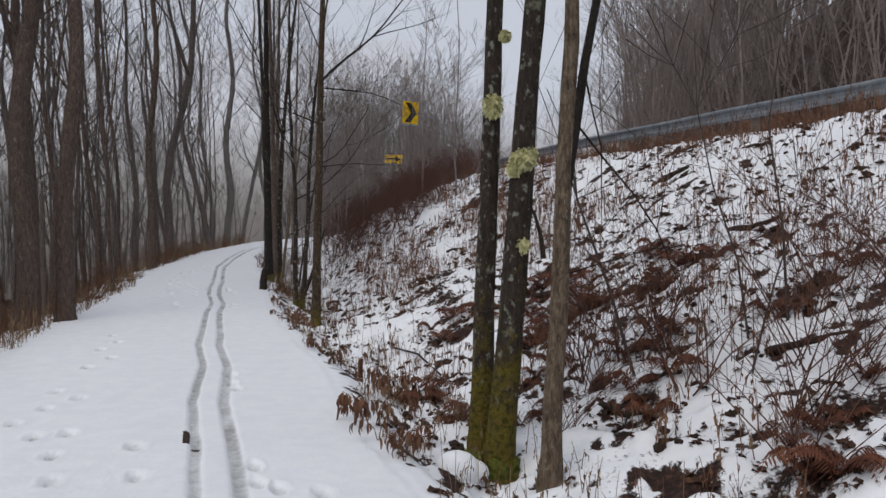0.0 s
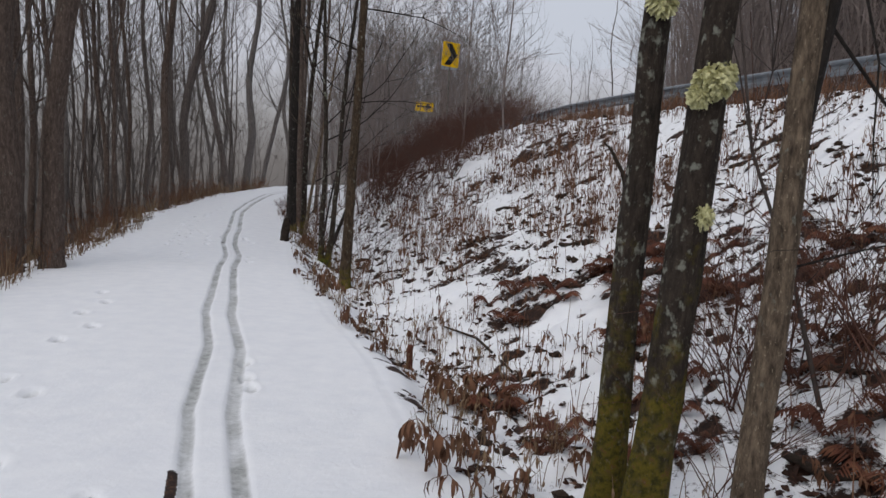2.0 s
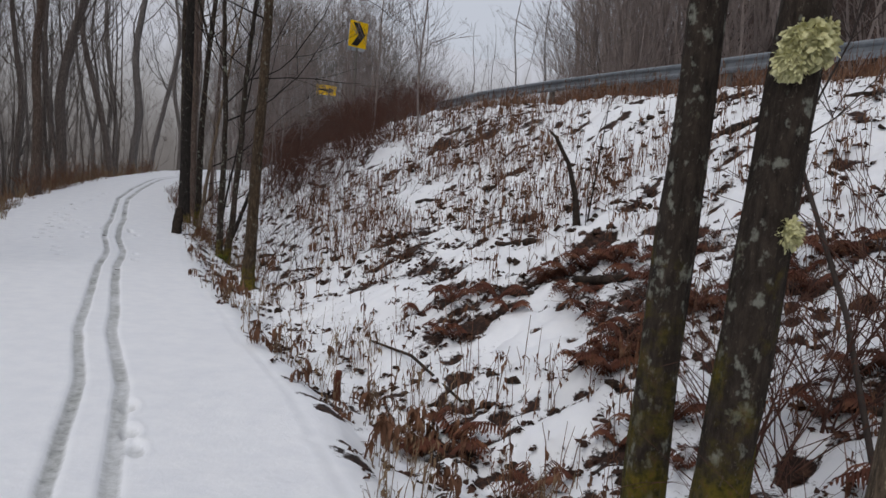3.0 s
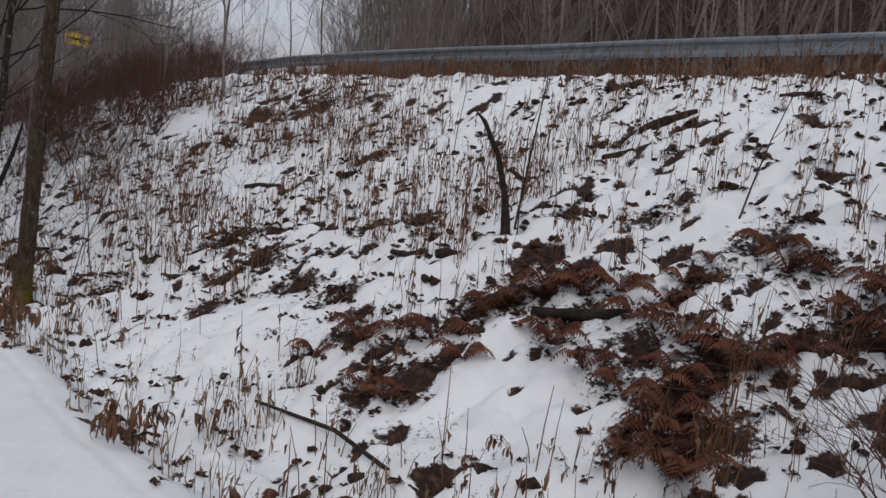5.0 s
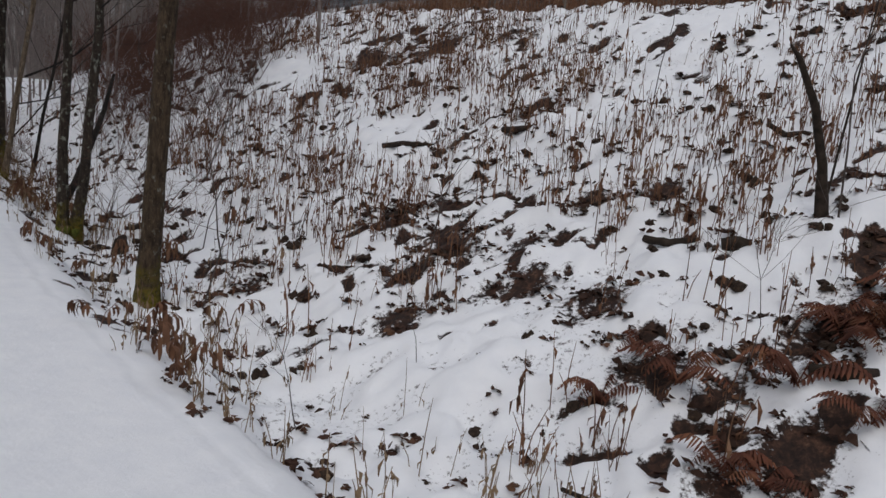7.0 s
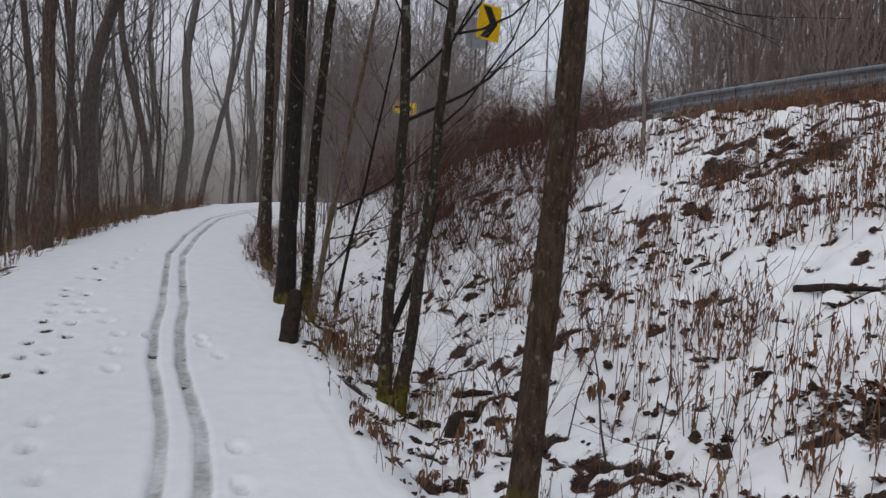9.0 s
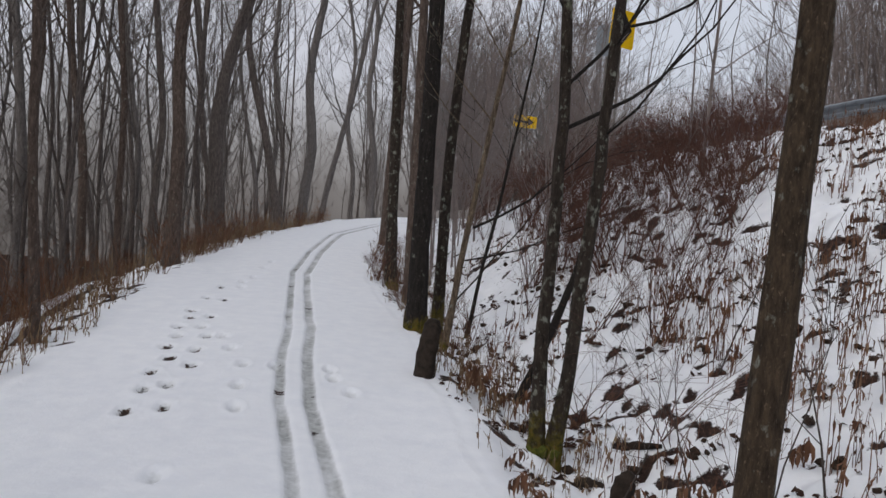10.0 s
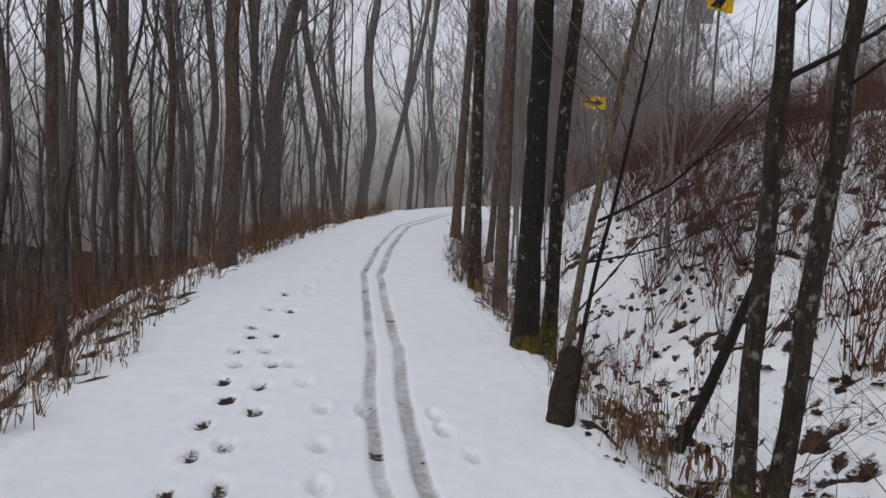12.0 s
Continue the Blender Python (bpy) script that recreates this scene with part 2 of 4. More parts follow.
TRACK_GAP_Y, TRACK_GAP = [-60, 12.5, 16, 60], [0.31, 0.31, 0.25, 0.25]
# footprints: how far along, distance from the trail's right edge, and how far they go through to the ground
FEET_NEAR = [(5.38, -0.62), (5.44, -0.91), (5.56, -2.5), (5.56, -1.05), (5.65, -1.91), (5.95, -1.05), (6.17, -2.61), (6.4, -1.98), (6.74, -2.86), (6.83, -2.59),
             (7.77, -2.96), (8.2, -2.7), (8.55, -3.01), (9.51, -1.14), (9.0, -1.12), (9.95, -2.95), (10.6, -2.7), (11.3, -2.9), (12.0, -2.7), (12.7, -2.85), (8.7, -1.08), (7.2, -3.15)]
FEET_FAR = [(16.76, -1.89), (16.82, -0.79), (17.24, -2.03), (17.49, -0.79), (17.74, -2.08), (18.94, -2.51), (19.11, -2.24), (19.25, -1.7), (19.52, -2.48), (19.7, -2.3),
            (19.84, -1.72), (19.97, -0.76), (20.04, -2.52), (20.36, -2.22), (20.36, -0.91), (20.53, -1.75), (20.55, -1.45), (20.56, -2.46), (20.64, -0.94), (20.94, -2.27),
            (21.0, -2.57), (21.1, -1.93), (21.5, -2.57), (21.57, -2.26), (21.62, -2.11), (21.94, -2.65), (22.0, -2.4), (22.49, -2.62), (22.61, -2.4), (22.89, -2.66),
            (23.78, -2.29), (23.87, -2.54), (24.83, -2.4), (24.95, -2.11), (25.46, -2.11), (26.0, -1.95), (27.27, -1.85), (28.17, -1.82)]
foot_rng = random.Random(4)
FEET = [(y, d, foot_rng.uniform(0.25, 0.6)) for y, d in FEET_NEAR]
FEET += [(y, d, foot_rng.uniform(0.65, 1.1) if d < -2.15 else foot_rng.uniform(0.15, 0.35)) for y, d in FEET_FAR]

# brown patches of fern and fallen leaves on the bank: x, y, radius
PATCHES = [(1.27, 13.25, 0.5), (0.85, 13.2, 0.4), (0.31, 12.55, 0.4), (0.15, 13.6, 0.4), (1.7, 13.0, 0.5), (1.6, 12.3, 0.5), (1.6, 11.6, 0.55), (1.6, 11.05, 0.5), (2.1, 11.15, 0.55), (1.2, 10.8, 0.45),
           (2.6, 12.0, 0.4), (3.2, 11.5, 0.45), (2.9, 10.7, 0.45), (2.4, 5.4, 0.55), (3.1, 5.9, 0.5), (2.3, 8.7, 0.5), (3.7, 8.2, 0.5), (3.4, 10.5, 0.4), (0.1, 8.9, 0.35), (-0.2, 9.9, 0.35), (1.2, 8.3, 0.45), (1.75, 7.5, 0.45), (1.0, 9.3, 0.4), (1.5, 10.5, 0.5),
           (-0.43, 17.4, 0.28), (0.47, 19.0, 0.3), (1.44, 15.45, 0.3), (0.2, 15.6, 0.3), (1.05, 15.95, 0.35), (-0.3, 17.3, 0.4), (0.05, 17.25, 0.3), (-0.8, 17.6, 0.3), (-0.3, 16.1, 0.45), (-1.8, 17.2, 0.3), (4.0, 15.2, 0.35), (0.0, 15.1, 0.3), (2.4, 13.9, 0.3), (3.3, 13.2, 0.3),
           (1.63, 18.5, 0.4), (-0.48, 17.13, 0.4), (-0.19, 16.44, 0.45), (-0.63, 16.0, 0.4), (-0.9, 15.44, 0.35), (-1.88, 17.34, 0.35), (-0.32, 15.23, 0.35),
           (0.18, 14.39, 0.4), (0.32, 13.09, 0.35), (-0.14, 12.57, 0.28), (-0.58, 17.32, 0.3), (2.91, 13.23, 0.35), (3.28, 12.15, 0.45), (1.85, 22.6, 0.8), (2.7, 21.5, 0.6), (0.9, 23.4, 0.7)]


def band(y, middle, half):
    """The rows of a grid, or the points of a list, that lie within half of middle."""
    line = y[:, 0] if y.ndim == 2 else y
    if y.ndim == 2:
        return slice(int(np.searchsorted(line, middle - half)), int(np.searchsorted(line, middle + half)))
    return np.nonzero(np.abs(line - middle) < half)[0]


def land(x, y):
    """Height, bareness and packing of the ground at x, y."""
    x, y = np.asarray(x, float), np.asarray(y, float)
    er, el = right_edge(y), left_edge(y)
    d, s = x - er, el - x
    base = np.interp(y, RISE_Y, RISE_Z)
    shift = 1.15 * smooth(17, 29, y)
    bank = np.interp(d + shift * smooth(0.9, 3.0, d), BANK_D, BANK_Z) + base * (1 - smooth(4, 9, d))
    drop = np.interp(s, DROP_D, DROP_Z) + base
    on_trail = (d <= 0) & (s <= 0)
    trail = base - 0.035 * smooth(0.0, 1.0, np.abs((d - s) / (np.abs(d) + np.abs(s) + 1e-6))) + 0.012 * (fbm(x, y, 0.9, 21) - 0.5)
    z = np.where(d > 0, bank - 0.035 * (1 - smooth(0, 0.3, d)), np.where(s > 0, drop - 0.035 * (1 - smooth(0, 0.3, s)), trail))
    near_d, near_s = smooth(0.05, 0.8, d), smooth(0.1, 0.9, s)
    far = 1 - smooth(25, 60, np.hypot(x, y - 14))
    lumps = (fbm(x, y, 0.55, 31) - 0.5) * 0.24 + (fbm(x, y, 0.19, 41, 2) - 0.5) * 0.15
    rough = near_d * (1 - 0.7 * smooth(9, 10.5, d)) + near_s
    z = z + lumps * rough * far + rough * (fbm(x, y, 3.0, 51) - 0.5) * 0.12
    # where the leaf litter shows through
    blot = fbm(x * 0.8 - 0.3 * y, y * 0.9 + 0.3 * x, 0.17, 61, 2) * 0.74 + fbm(x, y, 1.3, 71, 2) * 0.26
    cover = np.interp(d, [0, 0.25, 1.0, 2.5, 4.5, 8, 9.5], [0.66, 0.66, 0.68, 0.665, 0.655, 0.66, 0.60])
    bare = np.clip((blot - cover) * 9 + 0.45, 0, 1) * smooth(0.02, 0.25, d)
    # thin snow between the hummocks, through which small bits show
    thin = smooth(0.42, 0.62, fbm(x, y, 1.6, 77, 2)) * (1 - smooth(0.40, 0.56, fbm(x, y, 0.19, 41, 2)))
    bare = np.maximum(bare, (0.07 + 0.24 * thin) * smooth(0.05, 0.5, d) * (1 - smooth(9, 10, d)))
    speckle = np.clip(0.1 + 1.5 * fbm(x, y, 0.2, 81, 2), 0, 1)
    for px, py, pr in PATCHES:
        i = band(y, py, pr * 1.2)
        k = np.hypot(x[i] - px, (y[i] - py) * 1.2) / pr
        bare[i] = np.maximum(bare[i], np.clip(1.1 - k, 0, 1) * speckle[i])
    bare = np.where(d > 15.2, np.clip(0.55 + fbm(x, y, 2.5, 75, 2), 0, 1), bare)
    lb = np.clip((blot - np.interp(s, [0, 1.0, 2.0, 3], [0.68, 0.60, 0.42, 0.12])) * 8 + 0.4, 0, 1) * smooth(0.02, 0.3, s)
    bare = np.where(s > 0, lb, bare)
    z = z - 0.055 * bare * rough * far
    # ski tracks and footprints
    tc = np.interp(y, TRACK_Y, TRACK_D)
    d = x - np.interp(y, EDGE_Y, EDGE_X)
    pack = np.zeros_like(z)
    gap = np.interp(y, TRACK_GAP_Y, TRACK_GAP)
    for k in range(2):
        u = np.abs(d - tc - k * gap + 0.022 * (vnoise(y, y * 0 + k, 2.2, 91) - 0.5) + 0.012 * (vnoise(y, y * 0 + k, 0.3, 93) - 0.5))
        groove = 1 - smooth(0.026 + 0.008 * k, 0.070 + 0.010 * k, u)
        z = z - 0.028 * groove * on_trail
        pack = np.maximum(pack, groove * on_trail * (0.66 + 0.5 * (fbm(x * 3, y, 0.5, 95, 2) - 0.5)))
        bare = np.maximum(bare, groove * on_trail * smooth(0.80, 0.88, fbm(x, y, 0.22, 97 + k, 2)) * 0.7)
    peg = (np.abs(y - 6.72) < 0.2) & (np.abs(d - tc + 0.075) < 0.028)
    bare = np.where(peg, 1.0, bare)
    for fy, fd, deep in FEET:
        i = band(y, fy, 0.3)
        k = np.hypot((d[i] - fd) / 0.064, (y[i] - fy) / 0.14)
        hole = (1 - smooth(0.55, 1.15, k)) * on_trail[i]
        rim = np.exp(-((k - 1.25) / 0.22) ** 2) * on_trail[i]
        z[i] = z[i] - 0.045 * hole + 0.008 * rim
        pack[i] = np.maximum(pack[i], hole * min(1, 0.35 + 0.4 * deep))
        bare[i] = np.maximum(bare[i], hole * np.clip(deep * 1.25 - 0.25, 0, 0.95) * (0.4 + 0.9 * vnoise(x[i], y[i], 0.06, 99)))
    return z, bare, pack


def ground_z(x, y):
    return float(land(np.array([x]), np.array([y]))[0][0])


def spaced(*runs):
    out = []
    for a, b, step in runs:
        out += list(np.arange(a, b - 1e-6, step))
    return np.array(out + [runs[-1][1]])


def build_ground():
    ys = spaced((-60, -8, 4), (-8, 2, 0.4), (2, 24, 0.04), (24, 34, 0.09), (34, 60, 0.4), (60, 120, 4), (120, 400, 40))
    us = spaced((-400, -100, 60), (-100, -30, 6), (-30, -10, 0.7), (-10, -6, 0.2), (-6, -4.3, 0.06), (-4.3, -1.75, 0.04), (-1.75, -0.85, 0.02), (-0.85, 0.3, 0.04), (0.3, 6.5, 0.05), (6.5, 9.5, 0.075), (9.5, 12, 0.2), (12, 40, 1.0), (40, 100, 6), (100, 400, 60))
    Y, U = np.meshgrid(ys, us, indexing="ij")
    X = np.interp(Y, EDGE_Y, EDGE_X) + U
    Z, B, P = land(X, Y)
    r, c = Y.shape
    me = bpy.data.meshes.new("ground")
    me.vertices.add(r * c)
    me.vertices.foreach_set("co", np.stack([X, Y, Z], -1).ravel())
    i = np.arange(r * c).reshape(r, c)
    quads = np.stack([i[:-1, :-1], i[:-1, 1:], i[1:, 1:], i[1:, :-1]], -1).reshape(-1, 4)
    me.loops.add(quads.size)
    me.polygons.add(len(quads))
    me.loops.foreach_set("vertex_index", quads.ravel())
    me.polygons.foreach_set("loop_start", np.arange(0, quads.size, 4))
    me.polygons.foreach_set("use_smooth", np.ones(len(quads), bool))
    me.update()
    for name, values in (("bare", B), ("pack", P)):
        me.attributes.new(name, "FLOAT", "POINT").data.foreach_set("value", values.ravel())
    me.materials.append(M_GROUND)
    ob = new("ground", me)
    return tagged(ob, "snow-covered trail, ditch and bank with leaf litter showing through", "ground", kind="structure")


build_ground()


# ---- mesh helpers ----
class Shape:
    """Collects tubes, blades and solids, and becomes one mesh."""

    def __init__(self):
        self.v, self.f, self.m = [], [], []

    def tube(self, pts, radii, sides=6, wobble=0.0, rng=None, flat=1.0, cap=True, moss=0.0):
        base = len(self.v)
        pts = [Vector(p) for p in pts]
        ref = Vector((0.31, 0.95, 0.05))
        for k, p in enumerate(pts):
            d = (pts[min(k + 1, len(pts) - 1)] - pts[max(k - 1, 0)])
            d = d.normalized() if d.length > 1e-9 else Vector((0, 0, 1))
            a = d.cross(ref)
            a = a.normalized() if a.length > 0.05 else d.cross(Vector((1, 0, 0))).normalized()
            b = d.cross(a)
            for j in range(sides):
                t = 2 * math.pi * j / sides
                r = radii[k] * (1 + (rng.uniform(-wobble, wobble) if rng and wobble else 0))
                self.v.append(p + a * (r * math.cos(t)) + b * (r * flat * math.sin(t)))
                self.m.append(moss)
        for k in range(len(pts) - 1):
            for j in range(sides):
                j2 = (j + 1) % sides
                self.f.append((base + k * sides + j, base + k * sides + j2, base + (k + 1) * sides + j2, base + (k + 1) * sides + j))
        if cap:
            e = base + (len(pts) - 1) * sides
            self.f.append(tuple(range(e, e + sides)))
            self.f.append(tuple(reversed(range(base, base + sides))))

    def blade(self, pts, widths, side):
        base = len(self.v)
        for p, w in zip(pts, widths):
            self.v += [Vector(p) - side * w, Vector(p) + side * w]
            self.m += [0, 0]
        for k in range(len(pts) - 1):
            self.f.append((base + 2 * k, base + 2 * k + 1, base + 2 * k + 3, base + 2 * k + 2))

    def box(self, c, size, rot=None, bev=0.0):
        bm = bmesh.new()
        bmesh.ops.create_cube(bm, size=1.0, matrix=Matrix.Diagonal((*size, 1)))
        if bev:
            bmesh.ops.bevel(bm, geom=list(bm.edges), offset=bev, segments=1, affect="EDGES")
        m = Matrix.Translation(c) @ (rot.to_4x4() if rot else Matrix.Identity(4))
        self.take(bm, m)

    def take(self, bm, m):
        base = len(self.v)
        bm.verts.index_update()
        for v in bm.verts:
            self.v.append(m @ v.co)
            self.m.append(0)
        for f in bm.faces:
            self.f.append(tuple(base + v.index for v in f.verts))
        bm.free()

    def blob(self, c, r, rng, sub=1, jag=0.25):
        bm = bmesh.new()
        bmesh.ops.create_icosphere(bm, subdivisions=sub, radius=1.0)
        for v in bm.verts:
            v.co *= 1 + rng.uniform(-jag, jag)
        self.take(bm, Matrix.Translation(c) @ Matrix.Diagonal((*r, 1)))

    def plate(self, outline, thick, m):
        bm = bmesh.new()
        face = bm.faces.new([bm.verts.new((x, 0, z)) for x, z in outline])
        made = bmesh.ops.extrude_face_region(bm, geom=[face])
        bmesh.ops.translate(bm, vec=(0, thick, 0), verts=[g for g in made["geom"] if isinstance(g, bmesh.types.BMVert)])
        bmesh.ops.recalc_face_normals(bm, faces=list(bm.faces))
        self.take(bm, m)

    def mesh(self, name, mat, smooth_faces=True):
        me = bpy.data.meshes.new(name)
        me.from_pydata([tuple(v) for v in self.v], [], self.f)
        if smooth_faces:
            me.polygons.foreach_set("use_smooth", np.ones(len(me.polygons), bool))
        if any(self.m):
            me.attributes.new("moss", "FLOAT", "POINT").data.foreach_set("value", self.m)
        me.materials.append(mat)
        return me


def thing(name, at, label, category, group=""):
    e = new(name)
    e.empty_display_size = 0.2
    e.location = at
    return tagged(e, label, category, group)


def part(name, shape, mat, parent, label="", smooth_faces=True):
    ob = new(name, shape.mesh(name, mat, smooth_faces))
    ob.parent = parent
    if label:
        tagged(ob, label)
    return ob


def single(name, shape, mat, at, label, category, group="", kind="", smooth_faces=True):
    ob = new(name, shape.mesh(name, mat, smooth_faces))
    ob.location = at
    return tagged(ob, label, category, group, kind)


# ---- far setting: glowing backdrop of misty woods all round, and the road ----
def build_backdrop():
    rng = random.Random(2)
    v, f, n = [], [], 220
    heights = [0.0] * (n + 1)
    for k in range(n + 1):
        a = 2 * math.pi * k / n
        r = 92
        x, y = -4 + r * math.sin(a), 20 + r * math.cos(a)
        side = math.sin(a)
        top = 25 + 3 * math.sin(3 * a + 1) + rng.uniform(-0.6, 0.6) - 11 * math.exp(-((a - 0.22) / 0.25) ** 2)
        v += [(x, y, -14), (x, y, top * 0.45), (x, y, top)]
    for k in range(n):
        for j in range(2):
            b = 3 * k + j
            f.append((b, b + 3, b + 4, b + 1))
    me = bpy.data.meshes.new("backdrop")
    me.from_pydata(v, [], f)
    me.materials.append(M_MIST_GLOW)
    tagged(new("backdrop", me), "glowing backdrop painted as grey misty bare woods in the distance", "backdrop", kind="structure")


build_backdrop()

RAIL = [(14.0, 0.0), (11.4, 5.0), (9.5, 10.0), (8.05, 14.2), (7.1, 16.8), (6.4, 18.6), (5.65, 20.9), (4.85, 22.9), (3.8, 26.0), (2.7, 29.8), (1.6, 36.0), (1.0, 44.0), (1.8, 54.0)]


def along(points, step):
    pts = [Vector((*p, 0)) for p in points]
    out, carry = [], 0.0
    for a, b in zip(pts, pts[1:]):
        d = (b - a).length
        s = carry
        while s < d:
            out.append((a + (b - a) * (s / d), (b - a).normalized()))
            s += step
        carry = s - d
    return out


def build_road():
    v, f = [], []
    for p, d in along(RAIL, 1.0):
        side = Vector((d.y, -d.x, 0))
        for w in (0.9, 2.5, 4.2, 5.6):
            q = p + side * w
            v.append((q.x, q.y, 3.78 + 0.03 * math.sin(w)))
    for k in range(len(v) // 4 - 1):
        for j in range(3):
            b = 4 * k + j
            f.append((b, b + 1, b + 5, b + 4))
    me = bpy.data.meshes.new("road")
    me.from_pydata(v, [], f)
    me.materials.append(M_ASPHALT)
    tagged(new("road", me), "wet dark asphalt road along the top of the bank", "road", kind="structure")


build_road()


# ---- trees ----
def limb(shape, rng, p, d, length, r, sides, depth, droop=0.0, up=0.12, twist=0.16, fork=3, cheap=False, thin=0.002):
    """A tapering limb that wanders and carries smaller ones."""
    n = max(3, min(9, int(length / 0.35)))
    if cheap:
        n, sides = (4 if length > 0.9 else 2), 3
    pts, radii, dirs = [Vector(p)], [r], [Vector(d)]
    q, d = Vector(p), Vector(d).normalized()
    for k in range(n):
        d = (d + Vector((rng.uniform(-twist, twist), rng.uniform(-twist, twist), rng.uniform(-twist, twist) + up - droop))).normalized()
        q = q + d * (length / n)
        pts.append(q.copy())
        radii.append(max(thin, r * (1 - 0.8 * (k + 1) / n)))
        dirs.append(d.copy())
    shape.tube(pts, radii, sides, cap=False)
    if depth <= 0:
        return
    for k in range(fork):
        i = min(n - 1, 1 + int(rng.uniform(0.2, 0.98) * n))
        axis = Vector((rng.uniform(-1, 1), rng.uniform(-1, 1), rng.uniform(-0.2, 0.6))).normalized()
        nd = (dirs[i] * 0.75 + axis * 0.75).normalized()
        limb(shape, rng, pts[i], nd, length * rng.uniform(0.35, 0.62), radii[i] * 0.62, 3 if sides < 6 else 4, depth - 1, droop, up, twist, fork, cheap, thin)


def trunk_line(rng, base, lean, height, wander, n=18):
    pts, off = [], Vector((0, 0, 0))
    bend = lean[2] if len(lean) > 2 else 0.0
    swing, pa, pb, ka, kb = (0.16 * wander * height if wander > 0.035 else 0.0), rng.uniform(0, 6.28), rng.uniform(0, 6.28), rng.uniform(0.55, 1.0), rng.uniform(0.55, 1.0)
    for k in range(n + 1):
        t = k / n
        h = t * height
        sway = Vector((math.sin(ka * h + pa) - math.sin(pa), math.sin(kb * h + pb) - math.sin(pb), 0)) * swing * min(1.0, h / 3.0)
        pts.append(Vector(base) + Vector((lean[0] * h + bend * h * h, lean[1] * h, h)) + off + sway)
        off += Vector((rng.uniform(-wander, wander), rng.uniform(-wander, wander), 0)) * height / n
    return pts


def add_tree(trunk, crown, rng, base, lean, height, r, sides=9, first=0.35, limbs=10, depth=2, wander=0.025, reach=0.25, fork=3, mossy=0.0, flare=0.35, up=0.12, leaders=0, cheap=False, thin=0.002, stout=1.0):
    pts = trunk_line(rng, base, lean, height, wander, 12 if cheap else max(16, int(height / 0.33)))
    n = len(pts) - 1
    # a finer foot for the root flare
    foot = [pts[0] - Vector((0, 0, 0.25))] + [pts[0].lerp(pts[1], q) for q in (0.0, 0.12, 0.3, 0.6)]
    line = foot + pts[1:]
    radii = []
    for p in line:
        h = max(0, p.z - base[2])
        t = h / height
        radii.append(r * ((1 - 0.82 * t) + flare * math.exp(-h / 0.22)))
    b0 = len(trunk.v)
    trunk.tube(line, radii, sides, 0.05 if cheap else 0.09, rng)
    if mossy:
        for i in range(b0, len(trunk.v)):
            trunk.m[i] = max(0.0, 1 - max(0, trunk.v[i].z - base[2]) / mossy)
    for k in range(leaders):
        t = rng.uniform(0.22, 0.5)
        i = int(t * n)
        a = rng.uniform(0, 2 * math.pi)
        d = Vector((math.cos(a) * 0.3, math.sin(a) * 0.3, 1)).normalized()
        limb(crown, rng, pts[i], d, height * (1 - t) * rng.uniform(0.7, 0.95), r * (1 - 0.82 * t) * rng.uniform(0.5, 0.75), max(5, sides - 3), 1 if cheap else 2, 0, 0.03, 0.11, 5, cheap, thin)
    for k in range(limbs):
        t = rng.uniform(first, 0.99) if k < limbs - 2 else rng.uniform(0.8, 0.98)
        i = min(n - 1, int(t * n))
        p = pts[i].lerp(pts[i + 1], t * n - i)
        a = rng.uniform(0, 2 * math.pi)
        d = Vector((math.cos(a), math.sin(a), rng.uniform(0.35, 1.3))).normalized()
        limb(crown, rng, p, d, height * reach * rng.uniform(0.6, 1.2) * (1.15 - 0.6 * t), max(0.006, r * (1 - 0.82 * t) * rng.uniform(0.2, 0.4) * stout), 5, depth, fork=fork, up=up, cheap=cheap, thin=thin)
    return pts


def tree(x, y, height, r, lean=(0, 0), seed=0, mat=None, label="", group="", first=0.35, limbs=10, depth=2, mossy=0.0, wander=0.02, reach=0.22, sides=10, fork=3, name="tree", leaders=0, thin=0.002, stout=1.0):
    rng = random.Random(seed)
    z = ground_z(x, y)
    t = thing(name, (x, y, z), label, "tree", group)
    trunk, crown = Shape(), Shape()
    pts = add_tree(trunk, crown, rng, (0, 0, 0), lean, height, r, sides, first, limbs, depth, wander, reach, fork, mossy, leaders=leaders, thin=thin, stout=stout)
    part("trunk", trunk, mat or M_BARK, t)
    if crown.v:
        part("crown", crown, M_TWIG if mat is None else mat, t, "thin bare branches")
    return t, pts


def lichen_tuft(parent, p, r, seed):
    rng = random.Random(seed)
    s = Shape()
    s.blob((0, 0, 0), (r[0] * 0.72, r[1] * 0.72, r[2] * 0.72), rng, 2, 0.14)
    for k in range(420):
        a, b = rng.uniform(0, 6.28), rng.uniform(-1, 1)
        q = Vector((math.cos(a) * math.sqrt(1 - b * b), math.sin(a) * math.sqrt(1 - b * b), b))
        c = Vector((q.x * r[0], q.y * r[1], q.z * r[2])) * rng.uniform(0.55, 0.85)
        ln = r[2] * rng.uniform(0.2, 0.42)
        side = q.cross(Vector((rng.uniform(-1, 1), rng.uniform(-1, 1), rng.uniform(-1, 1)))).normalized()
        out = (q + Vector((rng.uniform(-0.4, 0.4), rng.uniform(-0.4, 0.4), rng.uniform(-0.7, 0.2)))).normalized()
        s.blade([c, c + out * ln * 0.5, c + out * ln + Vector((0, 0, -0.2 * ln))], [0.05 * r[0], 0.13 * r[0], 0.07 * r[0]], side)
    ob = part("lichen_tuft", s, M_LICHEN, parent, "pale green shaggy lichen")
    ob.location = p
    return ob


